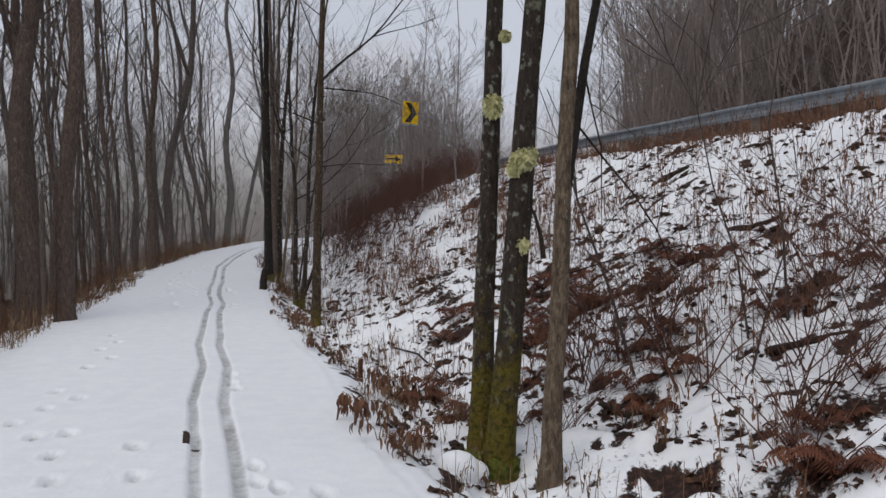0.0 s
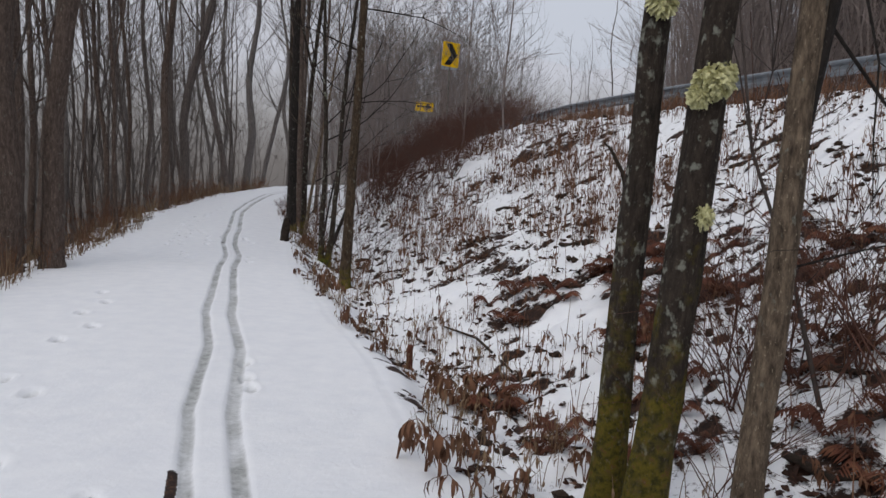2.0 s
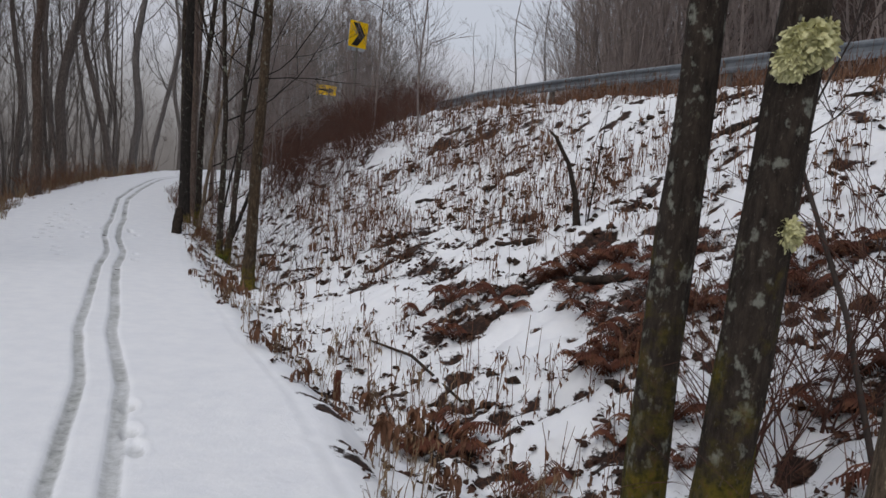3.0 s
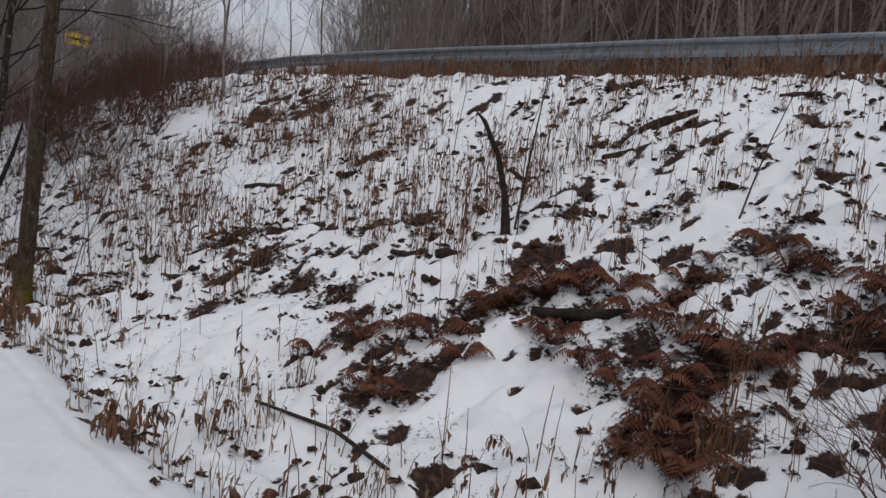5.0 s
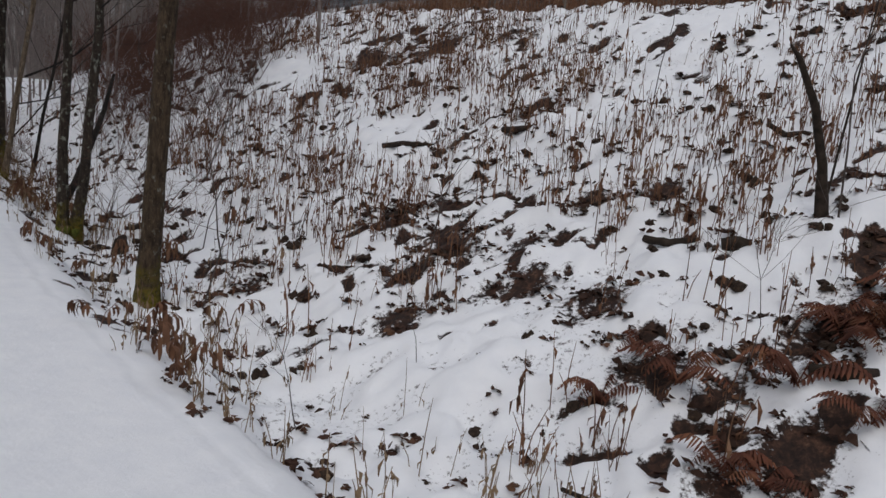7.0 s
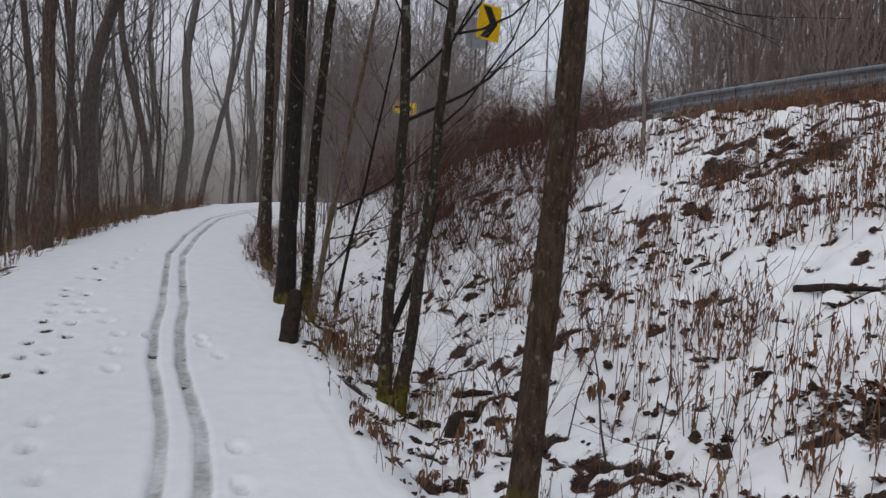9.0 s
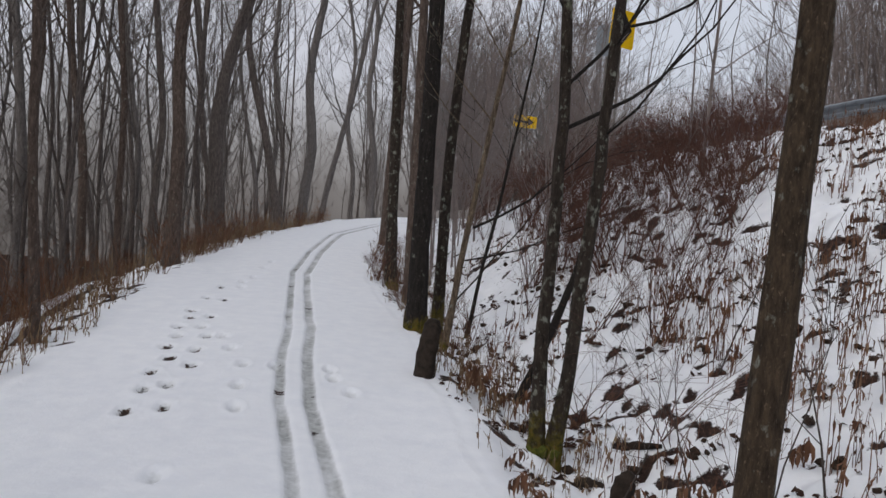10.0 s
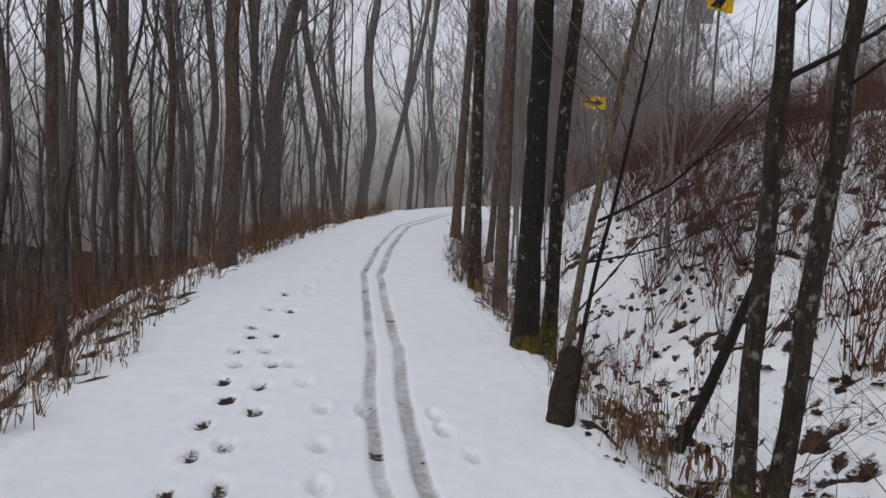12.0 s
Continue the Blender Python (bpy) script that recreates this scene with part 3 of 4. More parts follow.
def build_twin_tree():
    x, y = 0.43, 7.2
    t = thing("twin_tree", (x, y, ground_z(x, y)), "twin-trunked dark tree with lichen tufts and a mossy base", "tree", "trees on the ditch side")
    rng = random.Random(11)
    for k, (bx, lean, r) in enumerate(((-0.085, (0.036, 0.0), 0.105), (0.065, (0.08, 0.0, -0.001), 0.128))):
        trunk, crown = Shape(), Shape()
        add_tree(trunk, crown, rng, (bx, 0.32 - 0.32 * k, 0), lean, 12.5, r, 14, 0.42, 9, 2, 0.02, 0.2, 3, 2.5, 0.5)
        part("trunk", trunk, M_BARK_LICHEN, t, "dark mossy trunk with pale lichen")
        part("crown", crown, M_BARK_LICHEN, t, "thin bare branches")
    lichen_tuft(t, (0.275, -0.10, 2.84), (0.125, 0.085, 0.10), 3)
    lichen_tuft(t, (0.03, 0.22, 3.36), (0.085, 0.06, 0.12), 4)
    lichen_tuft(t, (0.20, -0.11, 2.76), (0.075, 0.06, 0.075), 9)
    lichen_tuft(t, (0.345, -0.06, 2.90), (0.07, 0.06, 0.07), 10)
    lichen_tuft(t, (0.27, -0.10, 2.08), (0.06, 0.05, 0.08), 5)
    lichen_tuft(t, (0.14, 0.22, 4.0), (0.06, 0.05, 0.06), 6)
    s = Shape()
    rng = random.Random(8)
    for k in range(30):
        a = rng.uniform(0, 6.28)
        s.blob((0.2 * math.cos(a), 0.15 * math.sin(a), rng.uniform(0, 0.16)), (0.07, 0.07, 0.09), rng, 1, 0.3)
    part("moss_cushion", s, M_MOSS, t, "green moss round the foot")


build_twin_tree()


def build_flaking_tree():
    x, y = 0.885, 6.6
    t = thing("flaking_tree", (x, y, ground_z(x, y)), "slender tree with flaking grey-brown bark and a side stem", "tree", "trees on the ditch side")
    rng = random.Random(5)
    trunk, crown = Shape(), Shape()
    add_tree(trunk, crown, rng, (0, 0, 0), (0.042, 0.0), 11, 0.085, 12, 0.45, 7, 2, 0.022, 0.2, 3, 0.0, 0.4)
    part("trunk", trunk, M_BARK_ROUGH, t)
    part("crown", crown, M_BARK_DARK, t, "thin dark branches")
    stem = Shape()
    limb(stem, rng, (0.09, 0.0, 2.2), (0.16, 0.02, 1.0), 6.0, 0.045, 8, 1, 0, 0.02, 0.05, 3)
    part("side_stem", stem, M_BARK_DARK, t, "thin dark side stem")
    low = Shape()
    limb(low, rng, (0.22, 0, 3.0), (0.45, -0.1, -0.85), 2.2, 0.011, 5, 2, 0.0, 0.03, 0.24, 4)
    limb(low, rng, (0.26, 0, 3.5), (0.3, -0.1, -0.95), 1.5, 0.010, 5, 2, 0.0, 0.05, 0.26, 4)
    limb(low, rng, (0.05, 0, 1.75), (0.9, -0.1, 0.35), 1.2, 0.008, 5, 2, 0.0, 0.0, 0.24, 4)
    part("hanging_branch", low, M_BARK_DARK, t, "drooping bare branch")


build_flaking_tree()
mound = Shape()
mound_rng = random.Random(2)
mound.blob((0, 0, 0), (0.20, 0.15, 0.17), mound_rng, 3, 0.02)
mound.blob((0.14, 0.04, -0.04), (0.14, 0.12, 0.12), mound_rng, 3, 0.02)
single("snow_mound", mound, M_SNOWCAP, (0.12, 6.85, ground_z(0.12, 6.85) + 0.06), "rounded mound of snow against the twin tree's foot", "snow")

straight, _ = tree(-2.76, 17.3, 12.5, 0.10, (0.026, 0.0), 21, M_BARK_STRAIGHT, "straight brown trunk with patchy lichen and moss beside the ditch", "trees on the ditch side", 0.42, 12, 2, 0.7, 0.012, sides=12)
arm = Shape()
rng_a = random.Random(14)
limb(arm, rng_a, (0.10, 0, 5.25), (0.78, -0.1, 0.62), 3.4, 0.034, 6, 2, 0.0, 0.02, 0.10, 5)
limb(arm, rng_a, (0.12, 0, 5.15), (0.95, 0.1, 0.05), 2.2, 0.016, 5, 2, 0.05, 0.0, 0.14, 5)
limb(arm, rng_a, (0.08, 0, 3.45), (0.95, 0.2, 0.12), 1.7, 0.012, 5, 1, 0.02, 0.0, 0.14, 5)
limb(arm, rng_a, (0.06, 0, 4.4), (-0.9, 0.2, 0.35), 1.8, 0.016, 5, 2, 0.0, 0.03, 0.15, 5)
part("bough", arm, M_BARK_DARK, straight, "long bare dark boughs")


def build_forked_tree():
    x, y = -3.57, 19.85
    t = thing("forked_tree", (x, y, ground_z(x, y)), "two slender dark stems rising from one mossy foot", "tree", "trees on the ditch side")
    rng = random.Random(31)
    for bx, lean, r in ((-0.075, (-0.012, 0.01, 0.001), 0.062), (0.05, (0.085, 0.015, 0.0005), 0.064)):
        trunk, crown = Shape(), Shape()
        add_tree(trunk, crown, rng, (bx, 0, 0), lean, 9.5, r, 10, 0.26, 18, 2, 0.05, 0.3, 4, 0.55, 0.4)
        part("trunk", trunk, M_BARK_LICHEN, t, "dark stem with pale lichen patches")
        part("crown", crown, M_BARK_DARK, t, "spreading bare branches")
    s = Shape()
    for k in range(12):
        a = rng.uniform(0, 6.28)
        s.blob((0.12 * math.cos(a), 0.1 * math.sin(a), rng.uniform(0, 0.1)), (0.05, 0.05, 0.06), rng, 1, 0.3)
    part("moss_cushion", s, M_MOSS, t, "green moss round the foot")


build_forked_tree()

SIDE = "trees on the ditch side"
tree(-5.03, 23.1, 13, 0.12, (-0.012, 0.0, 0.001), 41, M_BARK_DARK, "straight black trunk standing at the trail's edge", SIDE, 0.45, 12, 2, 0.3, 0.01, sides=12)
tree(-4.80, 23.55, 12, 0.08, (-0.02, 0.0, 0.010), 42, M_BARK_LICHEN, "leaning trunk with large pale lichen patches", SIDE, 0.35, 12, 2, 0.9, 0.03, leaders=1)
leaner, _ = tree(-4.66, 22.95, 7.5, 0.045, (0.13, 0.0, 0.003), 43, M_BARK_ROUGH, "thin leaning brown stem with branches", SIDE, 0.25, 16, 2, 0.3, 0.03)
tree(-4.45, 24.6, 6.5, 0.03, (0.16, 0.02), 49, M_BARK_DARK, "thin dark stem leaning over the ditch", SIDE, 0.2, 16, 2, 0.2, 0.04)
tree(-5.49, 26.4, 14, 0.10, (-0.018, 0.0), 44, M_BARK, "grey-brown trunk at the trail's edge", SIDE, 0.32, 14, 2, 0.3, 0.02)
tree(-5.99, 27.75, 14, 0.105, (-0.035, 0.0), 45, M_BARK_LICHEN, "tall lichen-spotted trunk at the trail's edge", SIDE, 0.32, 14, 2, 0.3, 0.02)
tree(-6.35, 29.6, 13, 0.085, (0.02, 0.0), 46, M_BARK, "tall grey trunk at the trail's edge", SIDE, 0.3, 14, 2, 0.0, 0.03)
tree(-7.1, 34.0, 14, 0.12, (0.02, 0.0), 47, M_BARK, "tall grey trunk at the trail's edge", SIDE, 0.35, 10, 2, 0.0, 0.008)
tree(-6.2, 33.0, 12, 0.08, (0.03, 0.0), 48, M_BARK, "slim grey trunk beside the trail", SIDE, 0.35, 10, 2, 0.0, 0.01)


bough = Shape()
rng_b = random.Random(12)
limb(bough, rng_b, (0.25, 0, 1.5), (0.85, 0.12, 0.34), 2.3, 0.018, 6, 2, 0.0, 0.03, 0.28, 6)
limb(bough, rng_b, (0.18, 0, 1.1), (0.8, -0.1, 0.45), 1.9, 0.012, 5, 2, 0.0, 0.02, 0.26, 5)
limb(bough, rng_b, (0.1, 0, 0.6), (0.5, 0.1, 0.8), 2.3, 0.012, 5, 2, 0.0, 0.02, 0.24, 5)
part("bough", bough, M_BARK_DARK, leaner, "long bare dark bough reaching over the ditch")


def arrays(shape):
    return np.array([tuple(v) for v in shape.v]), shape.f


def scatter(name, variants, places, mat, label, category, lean=0.0):
    """Joins many uncountable pieces into one mesh: variant, x, y, z, turn, scale, stretch."""
    vs, fs, base = [], [], 0
    for k, x, y, z, turn, scale, tall in places:
        v, f = variants[k]
        c, s_ = math.cos(turn), math.sin(turn)
        w = v * np.array([scale, scale, scale * tall])
        vs.append(np.stack([w[:, 0] * c - w[:, 1] * s_ + x + lean * w[:, 2], w[:, 0] * s_ + w[:, 1] * c + y, w[:, 2] + z], -1))
        fs += [tuple(i + base for i in q) for q in f]
        base += len(v)
    me = bpy.data.meshes.new(name)
    me.from_pydata(np.concatenate(vs).tolist(), [], fs)
    me.materials.append(mat)
    return tagged(new(name, me), label, category, kind="stuff")


def heights(xs, ys):
    return land(np.array(xs, float), np.array(ys, float))[0]


# ---- the woods below the trail and ahead ----
WOODS = "tall trees below the trail"
LEFT_TREES = [
    (-7.55, 14.5, 17, 0.205, (0.045, 0), "thick brown trunk leaning over the trail's edge"),
    (-7.05, 14.9, 17, 0.165, (0.05, 0), "thick reddish-brown trunk beside its neighbour"),
    (-8.9, 17.2, 16, 0.13, (0.0, 0), "tall brown trunk below the trail"),
    (-8.6, 12.6, 16, 0.14, (0.01, 0), "tall brown trunk below the trail"),
    (-9.6, 19.6, 13, 0.065, (-0.02, 0), "slender brown stem below the trail"),
    (-8.75, 21.2, 13, 0.055, (-0.065, 0), "thin ragged-barked trunk at the trail's outer edge"),
    (-10.9, 21.4, 15, 0.085, (-0.05, 0), "brown trunk below the trail"),
    (-12.4, 22.6, 16, 0.10, (-0.06, 0), "brown trunk below the trail"),
    (-9.92, 27.3, 17, 0.135, (0.018, 0), "stout reddish-brown trunk at the trail's edge"),
    (-11.4, 33.2, 18, 0.185, (0.08, 0, 0.004), "thick dark trunk curving upwards"),
    (-10.95, 38.0, 16, 0.14, (-0.29, 0, 0.011), "dark trunk leaning away from the trail, then curving up"),
    (-11.6, 43.0, 18, 0.20, (0.01, 0), "tall trunk with bark paled like haze and a mossy foot"),
    (-11.69, 26.2, 15, 0.066, (-0.08, 0), "slim brown stem below the trail"),
    (-12.11, 28.27, 16, 0.092, (-0.084, 0), "tall grey-brown trunk below the trail"),
    (-12.84, 30.14, 16, 0.068, (-0.064, 0), "slim grey trunk below the trail"),
    (-11.56, 28.56, 16, 0.072, (-0.068, 0), "slim dark trunk below the trail"),
    (-11.8, 30.66, 17, 0.092, (-0.05, 0), "tall grey-brown trunk below the trail"),
    (-12.91, 37.78, 17, 0.105, (-0.078, 0), "tall grey trunk below the trail"),
    (-11.6, 46.0, 16, 0.13, (0.14, 0, 0.004), "grey trunk leaning towards the trail with rising limbs"),
    (-10.33, 50.76, 18, 0.165, (-0.048, 0), "tall misty trunk beyond the bend"),
    (-11.94, 33.84, 15, 0.072, (-0.05, 0), "slender grey stem below the trail"),
    (-13.87, 34.1, 16, 0.068, (-0.067, 0), "slender grey stem below the trail"),
    (-15.07, 32.32, 16, 0.066, (-0.068, 0), "slender grey stem below the trail"),
    (-12.92, 41.97, 17, 0.09, (-0.115, 0), "grey trunk leaning away from the trail"),
    (-13.49, 47.0, 18, 0.118, (-0.071, 0), "tall grey trunk near the bend"),
    (-11.95, 54.54, 18, 0.142, (-0.063, 0), "tall misty trunk beyond the bend"),
    (-16.2, 30.5, 16, 0.11, (-0.04, 0), "tall grey trunk below the trail"),
]
for k, (x, y, h, r, lean, label) in enumerate(LEFT_TREES):
    # bark steps paler with distance: haze painted into the base colour
    tree(x, y, h + 2, r, lean, 100 + k, M_BARK_HAZED if y > 40 else M_BARK_GREY_HAZE if y > 29 else M_BARK, label, WOODS, 0.2, 17, 2, 0.0, 0.045, 0.22, 9, 3, leaders=(1, 0, 1, 0, 2)[k % 5], thin=0.0045, stout=0.85)


def tree_pairs(n, seed, height, r, limbs, fork, first, mat, sides=6):
    """Trunk and crown meshes, shared by alike trees."""
    out = []
    for k in range(n):
        rng = random.Random(seed + k)
        trunk, crown = Shape(), Shape()
        add_tree(trunk, crown, rng, (0, 0, 0), (rng.uniform(-0.04, 0.04), rng.uniform(-0.04, 0.04)), height * rng.uniform(0.85, 1.15), r * rng.uniform(0.7, 1.2), sides, first, limbs, 2, 0.06, 0.26, fork, leaders=rng.choice((0, 1, 2, 2)), cheap=True, thin=0.005, stout=1.1)
        out.append((trunk.mesh("trunk", mat), crown.mesh("crown", mat)))
    return out


def plant(name, pairs, spots, rng, lo, hi, label, group, tilt=0.0):
    zs = heights([q[0] for q in spots], [q[1] for q in spots])
    for (x, y), z in zip(spots, zs):
        e = thing(name, (x, y, z - 0.1), label, "tree", group)
        e.rotation_euler = (Matrix.Rotation(tilt, 3, "Y") @ Matrix.Rotation(rng.uniform(0, 6.28), 3, "Z")).to_euler()
        sc = rng.uniform(lo, hi)
        e.scale = (sc, sc, sc)
        for part_name, me in zip(("trunk", "crown"), rng.choice(pairs)):
            ob = new(part_name, me)
            ob.parent = e


def brushy_variants(n, seed, height):
    """Small many-stemmed trees whose crowns run out into fine twigs."""
    out = []
    for k in range(n):
        rng = random.Random(seed + k)
        sh = Shape()
        for j in range(rng.randint(2, 4)):
            a = rng.uniform(0, 6.28)
            limb(sh, rng, (rng.uniform(-0.3, 0.3), rng.uniform(-0.3, 0.3), -0.2), (math.cos(a) * 0.22, math.sin(a) * 0.22, 1), height * rng.uniform(0.6, 1.1), 0.05, 4, 2, 0.0, 0.05, 0.13, 4, True, 0.009)
        out.append(arrays(sh))
    return out


def build_woods():
    rng = random.Random(77)
    pairs = tree_pairs(10, 300, 17, 0.095, 14, 3, 0.2, M_BARK_HAZED)
    spots = []
    tries = 0
    while len(spots) < 110 and tries < 5000:
        tries += 1
        y = rng.uniform(8, 88)
        x = float(np.interp(y, LEFT_Y, LEFT_X)) - 3.0 - abs(rng.gauss(0, 1)) * 22 if y < 62 else rng.uniform(-45, 16)
        if any(math.hypot(x - q[0], y - q[1]) < 1.1 for q in spots) or any(math.hypot(x - q[0], y - q[1]) < 1.0 for q in LEFT_TREES):
            continue
        if y >= 62 and float(np.interp(y, LEFT_Y, LEFT_X)) - 1 < x < float(np.interp(y, EDGE_Y, EDGE_X)) + 1:
            continue
        if x > 0 and y < 70:
            continue
        spots.append((x, y))
    plant("tree", pairs, spots, rng, 0.7, 1.25, "tall bare grey tree with mist painted into its bark", "trees in the mist", -0.03)
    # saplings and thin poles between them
    pairs = tree_pairs(6, 400, 8, 0.034, 10, 3, 0.15, M_BARK_GREY_HAZE, 4)
    spots = []
    for k in range(120):
        y = rng.uniform(9, 62)
        x = float(np.interp(y, LEFT_Y, LEFT_X)) - 0.9 - abs(rng.gauss(0, 1)) * 9
        spots.append((x, y))
    plant("sapling_tree", pairs, spots, rng, 0.5, 1.8, "thin bare brown sapling among the tall trees", "saplings below the trail", -0.03)


build_woods()


def build_hillside():
    rng = random.Random(91)
    kinds = brushy_variants(8, 500, 8.5)
    spots = []
    for k in range(300):
        y = rng.uniform(8, 60) if k < 210 else rng.uniform(56, 84)
        rail_x = float(np.interp(y, [p[1] for p in RAIL], [p[0] for p in RAIL]))
        x = max(rail_x + 6.4, 0.218 * y + 0.3) + abs(rng.gauss(0, 1)) * 8.5
        spots.append((x, y))
    zs = heights([q[0] for q in spots], [q[1] for q in spots])
    scatter("hillside_woods", kinds, [(rng.randrange(8), x, y, z - 0.2, rng.uniform(0, 6.28), rng.uniform(0.6, 1.15) * (1.0 if y < 50 else 1.4), 1.0) for (x, y), z in zip(spots, zs)], M_TWIG_HAZED, "dense grey-brown bare trees on the hillside above the road", "woods")
    bushes = []
    for k in range(5):
        b_rng = random.Random(700 + k)
        sh = Shape()
        for j in range(8):
            a = b_rng.uniform(0, 6.28)
            limb(sh, b_rng, (0, 0, -0.1), (math.cos(a) * 0.5, math.sin(a) * 0.5, 1), b_rng.uniform(1.2, 2.4), 0.018, 3, 1, 0, 0.03, 0.2, 5, True)
        bushes.append(arrays(sh))
    spots = []
    for k in range(210):
        y = rng.uniform(8, 78)
        rail_x = float(np.interp(y, [p[1] for p in RAIL], [p[0] for p in RAIL]))
        spots.append((max(rail_x + 6.3, 0.218 * y) + abs(rng.gauss(0, 1)) * 5, y))
    zs = heights([q[0] for q in spots], [q[1] for q in spots])
    scatter("hillside_brush", bushes, [(rng.randrange(5), x, y, z, rng.uniform(0, 6.28), rng.uniform(0.8, 1.7), 1.0) for (x, y), z in zip(spots, zs)], M_TWIG_HAZED, "dense grey-brown brush on the hillside above the road", "brush")
    # the low far ridge of trees behind the signs
    spots = []
    for k in range(125):
        y = rng.uniform(58, 88)
        u = rng.uniform(-10, 9.5)
        sc = float(np.interp(u, [-10, -1, 4, 8, 10], [1.65, 1.4, 0.85, 0.4, 0.35])) * rng.uniform(0.7, 1.05)
        spots.append((u * y / 70.0, y, sc * y / 70.0))
    scatter("ridge_trees", kinds, [(rng.randrange(8), x, y, 1.3 + 0.02 * (y - 60), rng.uniform(0, 6.28), sc, 1.0) for x, y, sc in spots], M_BARK_HAZED, "grey bare trees on the far ridge, bark paled like haze", "woods")


build_hillside()


def build_thicket():
    rng = random.Random(57)
    pairs = tree_pairs(6, 800, 6, 0.032, 15, 3, 0.12, M_TWIG_HAZED, 4)
    sights = [((0, 0), (-1.39, 34.4)), ((-2, 7), (-1.39, 34.4)), ((-4.2, 13.5), (-1.39, 34.4)), ((0, 0), (-3.33, 54)), ((-1, 4), (-3.33, 54)), ((-3.9, 12.9), (-3.33, 54)), ((-4.8, 15.2), (-3.33, 54))]
    spots = []
    while len(spots) < 80:
        y = rng.uniform(25.5, 52)
        x = float(np.interp(y, EDGE_Y, EDGE_X)) + rng.uniform(1.2, 6.5)
        clear = True
        for (ax, ay), (bx, by) in sights:
            if y < by and abs(x - (ax + (bx - ax) * (y - ay) / (by - ay))) < 0.38:
                clear = False
        if clear:
            spots.append((x, y))
    plant("sapling_tree", pairs, spots, rng, 0.55, 1.2, "twiggy grey-brown sapling beyond the ditch", "thicket beyond the ditch")


build_thicket()


# ---- guard rail and road signs ----
def build_guardrail():
    top = 4.36
    line = [p for p, d in along(RAIL, 0.35)]
    g = thing("guardrail", (6.4, 18.6, ground_z(6.4, 18.6)), "dull galvanised steel guardrail along the road", "guardrail")
    o = g.location
    profile = [(0.0, 0.0), (0.05, -0.035), (0.05, -0.075), (0.0, -0.115), (0.0, -0.195), (0.05, -0.235), (0.05, -0.275), (0.0, -0.31)]
    sh = Shape()
    n = len(profile)
    for i, p in enumerate(line):
        d = (line[min(i + 1, len(line) - 1)] - line[max(i - 1, 0)]).normalized()
        side = Vector((-d.y, d.x, 0))
        for shell in (0.0, 0.012):
            for a, b in profile:
                sh.v.append(p + side * (a - shell) + Vector((0, 0, top + b)) - o)
                sh.m.append(0)
    for i in range(len(line) - 1):
        a, b = i * 2 * n, (i + 1) * 2 * n
        for j in range(n - 1):
            sh.f.append((a + j, b + j, b + j + 1, a + j + 1))
            sh.f.append((a + n + j, a + n + j + 1, b + n + j + 1, b + n + j))
        sh.f.append((a, a + n, b + n, b))
        sh.f.append((a + n - 1, b + n - 1, b + 2 * n - 1, a + 2 * n - 1))
    part("beam", sh, M_STEEL, g, "ribbed steel beam", False)
    for p, d in along(RAIL, 2.12):
        side = Vector((d.y, -d.x, 0))
        q = p + side * 0.10
        z = ground_z(q.x, q.y)
        post = Shape()
        rot = Euler((0, 0, math.atan2(d.y, d.x)))
        post.box((q.x - o.x, q.y - o.y, (top - 0.02 + z - 0.4) / 2 - o.z), (0.10, 0.15, top - 0.02 - z + 0.4), rot.to_matrix(), 0.01)
        part("post", post, M_POST, g, "weathered post")
        block = Shape()
        c = p + side * 0.03
        block.box((c.x - o.x, c.y - o.y, top - 0.155 - o.z), (0.09, 0.075, 0.30), rot.to_matrix(), 0.008)
        part("spacer_block", block, M_POST, g)


build_guardrail()


def rounded(w, h, r):
    out = []
    for cx, cz, a0 in ((w - r, h - r, 0), (-w + r, h - r, 90), (-w + r, -h + r, 180), (w - r, -h + r, 270)):
        for k in range(4):
            a = radians(a0 + 30 * k)
            out.append((cx + r * math.cos(a), cz + r * math.sin(a)))
    return out


def road_sign(x, y, z, w, h, yaw, symbol, label, tilt=0.0):
    g = thing("road_sign", (x, y, ground_z(x, y)), label, "road sign")
    m = Matrix.Translation((0, 0, z - g.location.z)) @ pose(0, 0, 0, 0, tilt, yaw)
    panel = Shape()
    panel.plate(rounded(w / 2, h / 2, 0.05), 0.006, m)
    p = part("panel", panel, M_YELLOW if symbol else M_SIGNBACK, g, "yellow reflective panel" if symbol else "bare grey metal back", False)
    for outline in symbol:
        s_ = Shape()
        s_.plate([(a * w, b * h) for a, b in outline], 0.003, m @ Matrix.Translation((0, -0.0055, 0)))
        part("black_symbol", s_, M_BLACK, p, "black symbol", False)
    if symbol:
        back = Shape()
        back.plate(rounded(w / 2 - 0.002, h / 2 - 0.002, 0.05), 0.003, m @ Matrix.Translation((0, 0.0085, 0)))
        part("panel_back", back, M_SIGNBACK, g, "bare metal back", False)
    post = Shape()
    off = m.to_3x3() @ Vector((0, 0.045, 0))
    top = z - g.location.z + h / 2 - 0.06
    for dx, dy, sx, sy in ((0, 0, 0.05, 0.012), (-0.022, 0.014, 0.008, 0.03), (0.022, 0.014, 0.008, 0.03)):
        c = m.to_3x3() @ Vector((dx, 0.03 + dy, 0))
        post.box((c.x, c.y, (top - 0.5) / 2), (sx, sy, top + 0.5), Euler((0, 0, radians(yaw))).to_matrix())
    part("post", post, M_POST, g, "steel channel post", False)
    return g


